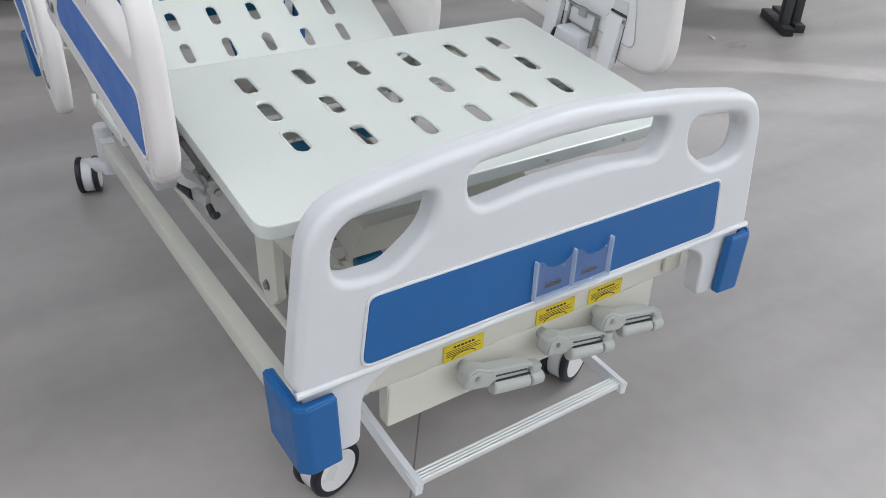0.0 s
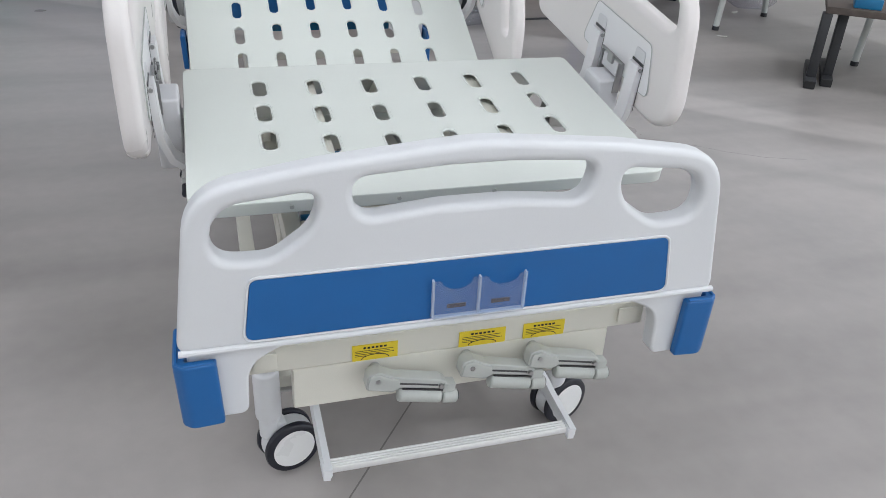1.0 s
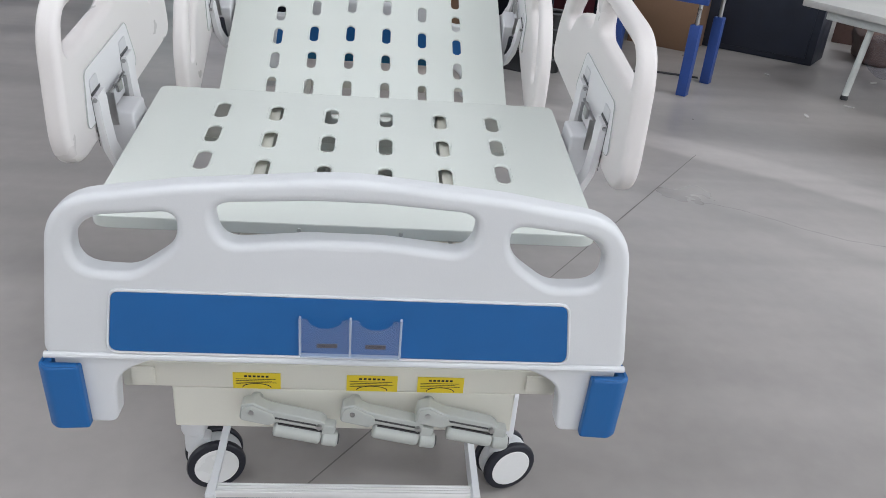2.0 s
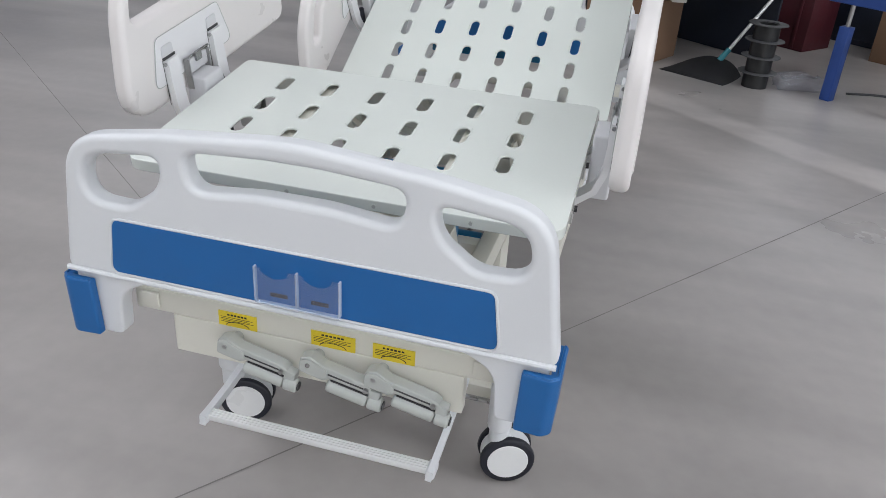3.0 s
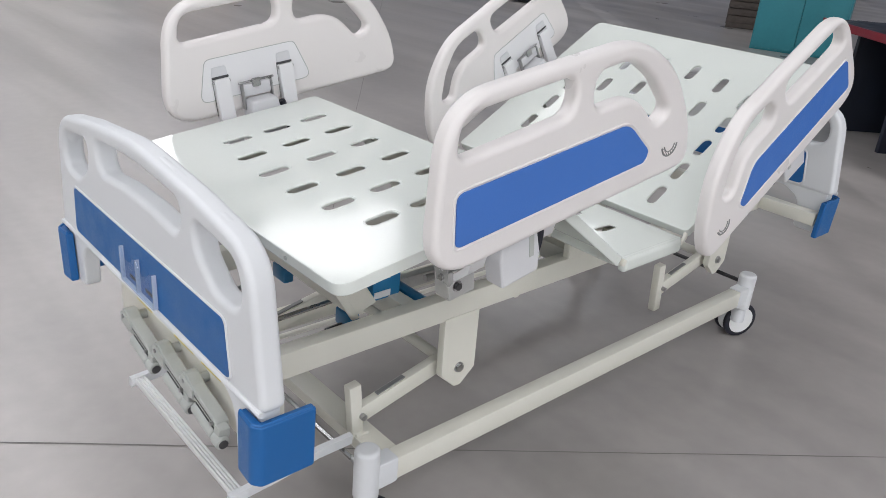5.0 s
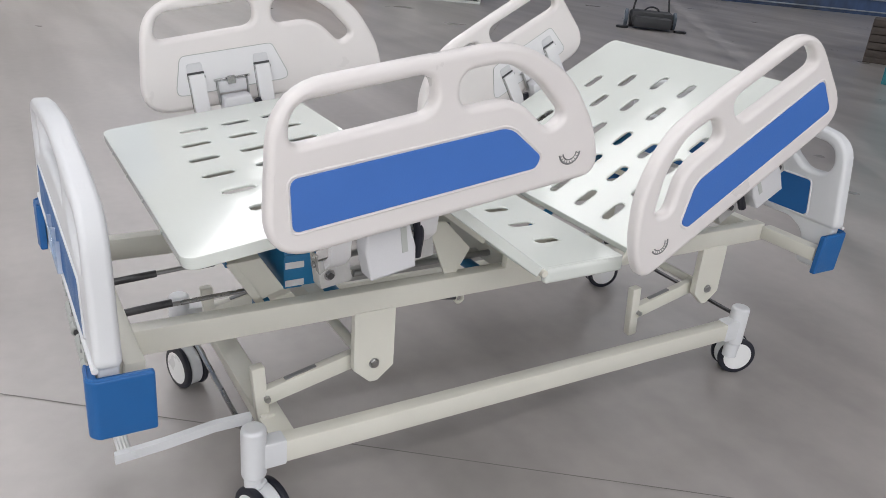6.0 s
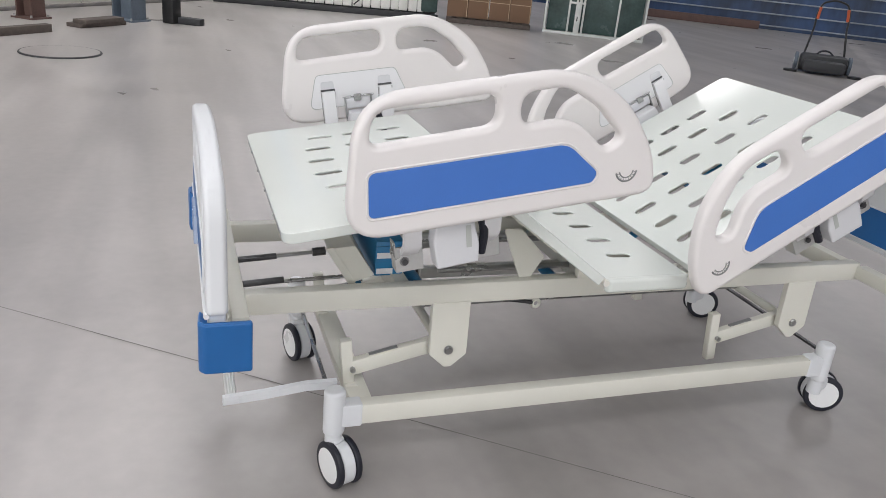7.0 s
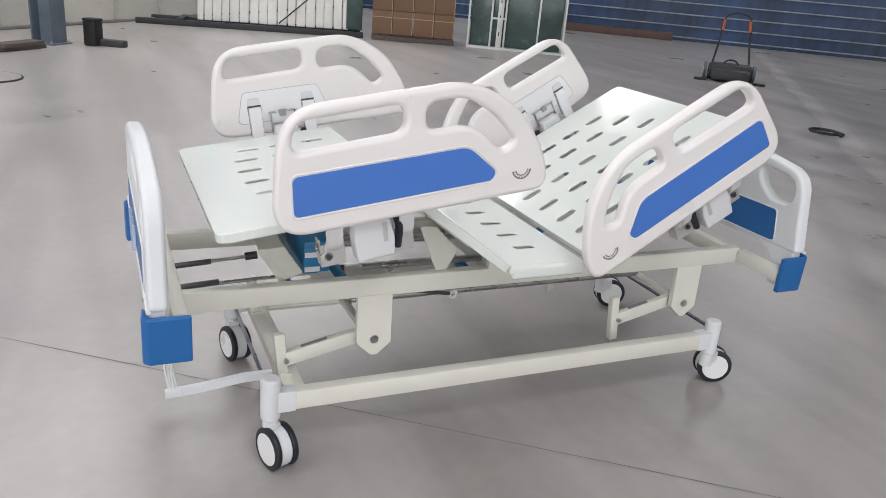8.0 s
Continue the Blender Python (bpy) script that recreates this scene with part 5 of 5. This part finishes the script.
film = box(-0.14, 0.14, -0.1, 0.1, 0.0, 0.09, 0.03, turned((1.53, 4.55), 20), seg=3)
bmesh.ops.subdivide_edges(film, edges=film.edges, cuts=2)
for v in film.verts:
    if v.co.z > 0.01:
        v.co += Vector(noise.noise_vector(v.co * 14)) * 0.05
    v.co.z = max(0.001, v.co.z)
solid("plastic_film", film, FILM, "crumpled clear plastic film on the floor", "film")
solid("floor_cable", tube([(1.85, 4.55, 0.006), (2.1, 4.6, 0.006), (2.4, 4.5, 0.006)], 0.008), CHAR, "short dark cable on the floor", "cable")

# teal cabinet and crates further back
m = turned((-3.55, 9.2), 20)
cab = thing("teal_cabinet", (-3.55, 9.2, 0), "tall teal steel cabinet", "cabinet")
part("body", box(0, 1.05, 0.0, 0.6, 0.0, 1.9, 0.008, m), TEAL, cab)
for x0 in (0.02, 0.53):
    d = part("door", box(x0, x0 + 0.5, -0.02, -0.001, 0.03, 1.87, 0.004, m), TEAL, cab, "teal steel door")
    part("handle", box(x0 + (0.44 if x0 < 0.3 else 0.03), x0 + (0.46 if x0 < 0.3 else 0.05), -0.04, -0.021, 0.85, 1.05, 0.004, m), STEEL, d)
for x, y, a, w, d, h in ((-4.75, 11.3, 30, 0.62, 0.6, 0.6), (-4.9, 12.6, 30, 1.4, 0.9, 0.9)):
    mm = turned((x, y), a)
    c = thing("wooden_crate", (x, y, 0), "dark brown wooden crate", "crate", "wooden crates")
    part("skid", box(-w / 2, w / 2, -d / 2, -d / 2 + 0.1, 0, 0.08, 0.004, mm), TIMBER, c)
    part("skid", box(-w / 2, w / 2, d / 2 - 0.1, d / 2, 0, 0.08, 0.004, mm), TIMBER, c)
    for k in range(5):
        z = 0.082 + k * (h - 0.08) / 5
        part("plank", box(-w / 2, w / 2, -d / 2, d / 2, z, z + (h - 0.08) / 5 - 0.01, 0.004, mm), TIMBER, c)

# ---- dark trestle bench, low white table and clutter ----
m = bench_m((3.03, 2.73))
tb = thing("steel_bench", (3.10, 2.80, 0), "low dark steel bench on trestle feet", "bench")
part("bench_top", box(0.02, 1.36, 0.098, 0.70, 0.43, 0.47, 0.004, m), TIMBER, tb, "grey-brown bench top")
for x, y in ((0.035, 0.0), (0.13, 0.10), (1.02, 0.0), (1.12, 0.10)):
    leg = part("leg", box(x - 0.028, x + 0.028, y + 0.10, y + 0.18, 0.04, 0.429, 0.005, m), CHAR, tb)
    foot = part("foot", box(x - 0.033, x + 0.033, y + 0.003, y + 0.55, 0.0, 0.05, 0.005, m), CHAR, tb, "dark steel trestle foot")
    part("foot_end", box(x - 0.030, x + 0.030, y, y + 0.002, 0.004, 0.046, m=m), BLACK_TUBE, foot, "black open tube end")
solid("blue_box", box(0.16, 0.31, 0.14, 0.27, 0.4702, 0.53, 0.006, m), BLUE_PAINT, "small blue box on the steel bench", "box")
wa = math.degrees(math.atan2(-0.93, 0.37))
m = turned((3.16, 4.56), wa)
wt = thing("white_table", (3.16, 4.56, 0), "low white steel table with splayed legs", "table")
part("table_top", box(-0.1, 2.1, 0.0, 0.95, 0.55, 0.60, 0.008, m), SLAT, wt)
part("apron", box(0.1, 1.85, 0.04, 0.9, 0.49, 0.549, 0.01, m), WHITE_STEEL, wt)
for x, y in ((0.45, 0.03), (1.55, 0.03), (0.35, 0.85), (1.55, 0.85)):
    a, b = m @ Vector((x, y, 0.0)), m @ Vector((x, y + (0.06 if y < 0.4 else -0.06), 0.50))
    lg = part("leg", rod(a + Vector((0, 0, 0.02)), b, 0.023), WHITE_STEEL, wt)
    part("foot_cap", rod(a, a + Vector((0, 0, 0.03)), 0.026), CHAR, lg)


def sack(at, w, d, h, mat, label):
    bm = box(-w / 2, w / 2, -d / 2, d / 2, 0, h, min(w, d, h) * 0.3, turned(at, random.uniform(0, 90)), seg=4)
    bmesh.ops.subdivide_edges(bm, edges=bm.edges, cuts=1)
    for v in bm.verts:
        v.co += Vector(noise.noise_vector(v.co * 6)) * 0.06
        v.co.z = max(0.0, v.co.z)
    return solid("sack", bm, mat, label, "sack", "sacks on the floor")


sack((3.62, 5.75), 0.6, 0.4, 0.25, TEAL, "crumpled teal tarpaulin sack on the floor")
sack((4.35, 5.5), 0.5, 0.35, 0.28, RUST, "dark brown sack on the floor")
sack((4.25, 5.05), 0.55, 0.4, 0.26, FILM, "clear film bundle on the floor")
sack((3.1, 6.3), 0.5, 0.4, 0.3, PALE, "pale grey sack on the floor")
for x, y, w in ((3.2, 7.0, 0.9), (4.4, 6.3, 0.8)):
    solid("storage_box", box(0, w, 0, 0.5, 0, 0.5, 0.01, turned((x, y), -37)), RUST, "dark brown storage box standing on the floor", "box", "storage boxes")
for x, y in ((2.83, 3.66), (3.05, 4.75), (3.35, 2.3), (3.28, 3.95), (3.9, 4.7)):
    a = random.uniform(0, 6)
    bm = bmesh.new()
    pts = [(-0.035, -0.008), (-0.01, -0.014), (0.03, -0.008), (0.035, 0.004), (0.0, 0.008), (-0.03, 0.006)]
    lo = [bm.verts.new((x + u * math.cos(a) - v * math.sin(a), y + u * math.sin(a) + v * math.cos(a), 0.001)) for u, v in pts]
    hi = [bm.verts.new((p.co.x, p.co.y, 0.006 + random.uniform(0, 0.006))) for p in lo]
    bm.faces.new(hi)
    for i in range(6):
        bm.faces.new((lo[i], lo[(i + 1) % 6], hi[(i + 1) % 6], hi[i]))
    solid("paper_scrap", bm, PALE, "small white scrap of paper on the floor", "scrap", "paper scraps")

# wandering hairline crack beside the bed
def crack(points, w=0.003):
    bm = bmesh.new()
    rows = []
    for i, (x, y) in enumerate(points):
        rows.append([bm.verts.new((x, y - w * random.uniform(0.3, 0.6), 0.0012)), bm.verts.new((x, y + w * random.uniform(0.3, 0.6), 0.0012))])
    for r0, r1 in zip(rows, rows[1:]):
        bm.faces.new((r0[0], r0[1], r1[1], r1[0]))
    solid("floor_crack", bm, JOINT, "hairline crack in the concrete floor", "crack", kind="structure", smooth=0)


pts = []
for k in range(16):
    t = k / 15
    pts.append((1.55 + 0.72 * t, 2.13 - 0.42 * t + 0.03 * math.sin(7 * t) + random.uniform(-0.008, 0.008)))
crack(pts)
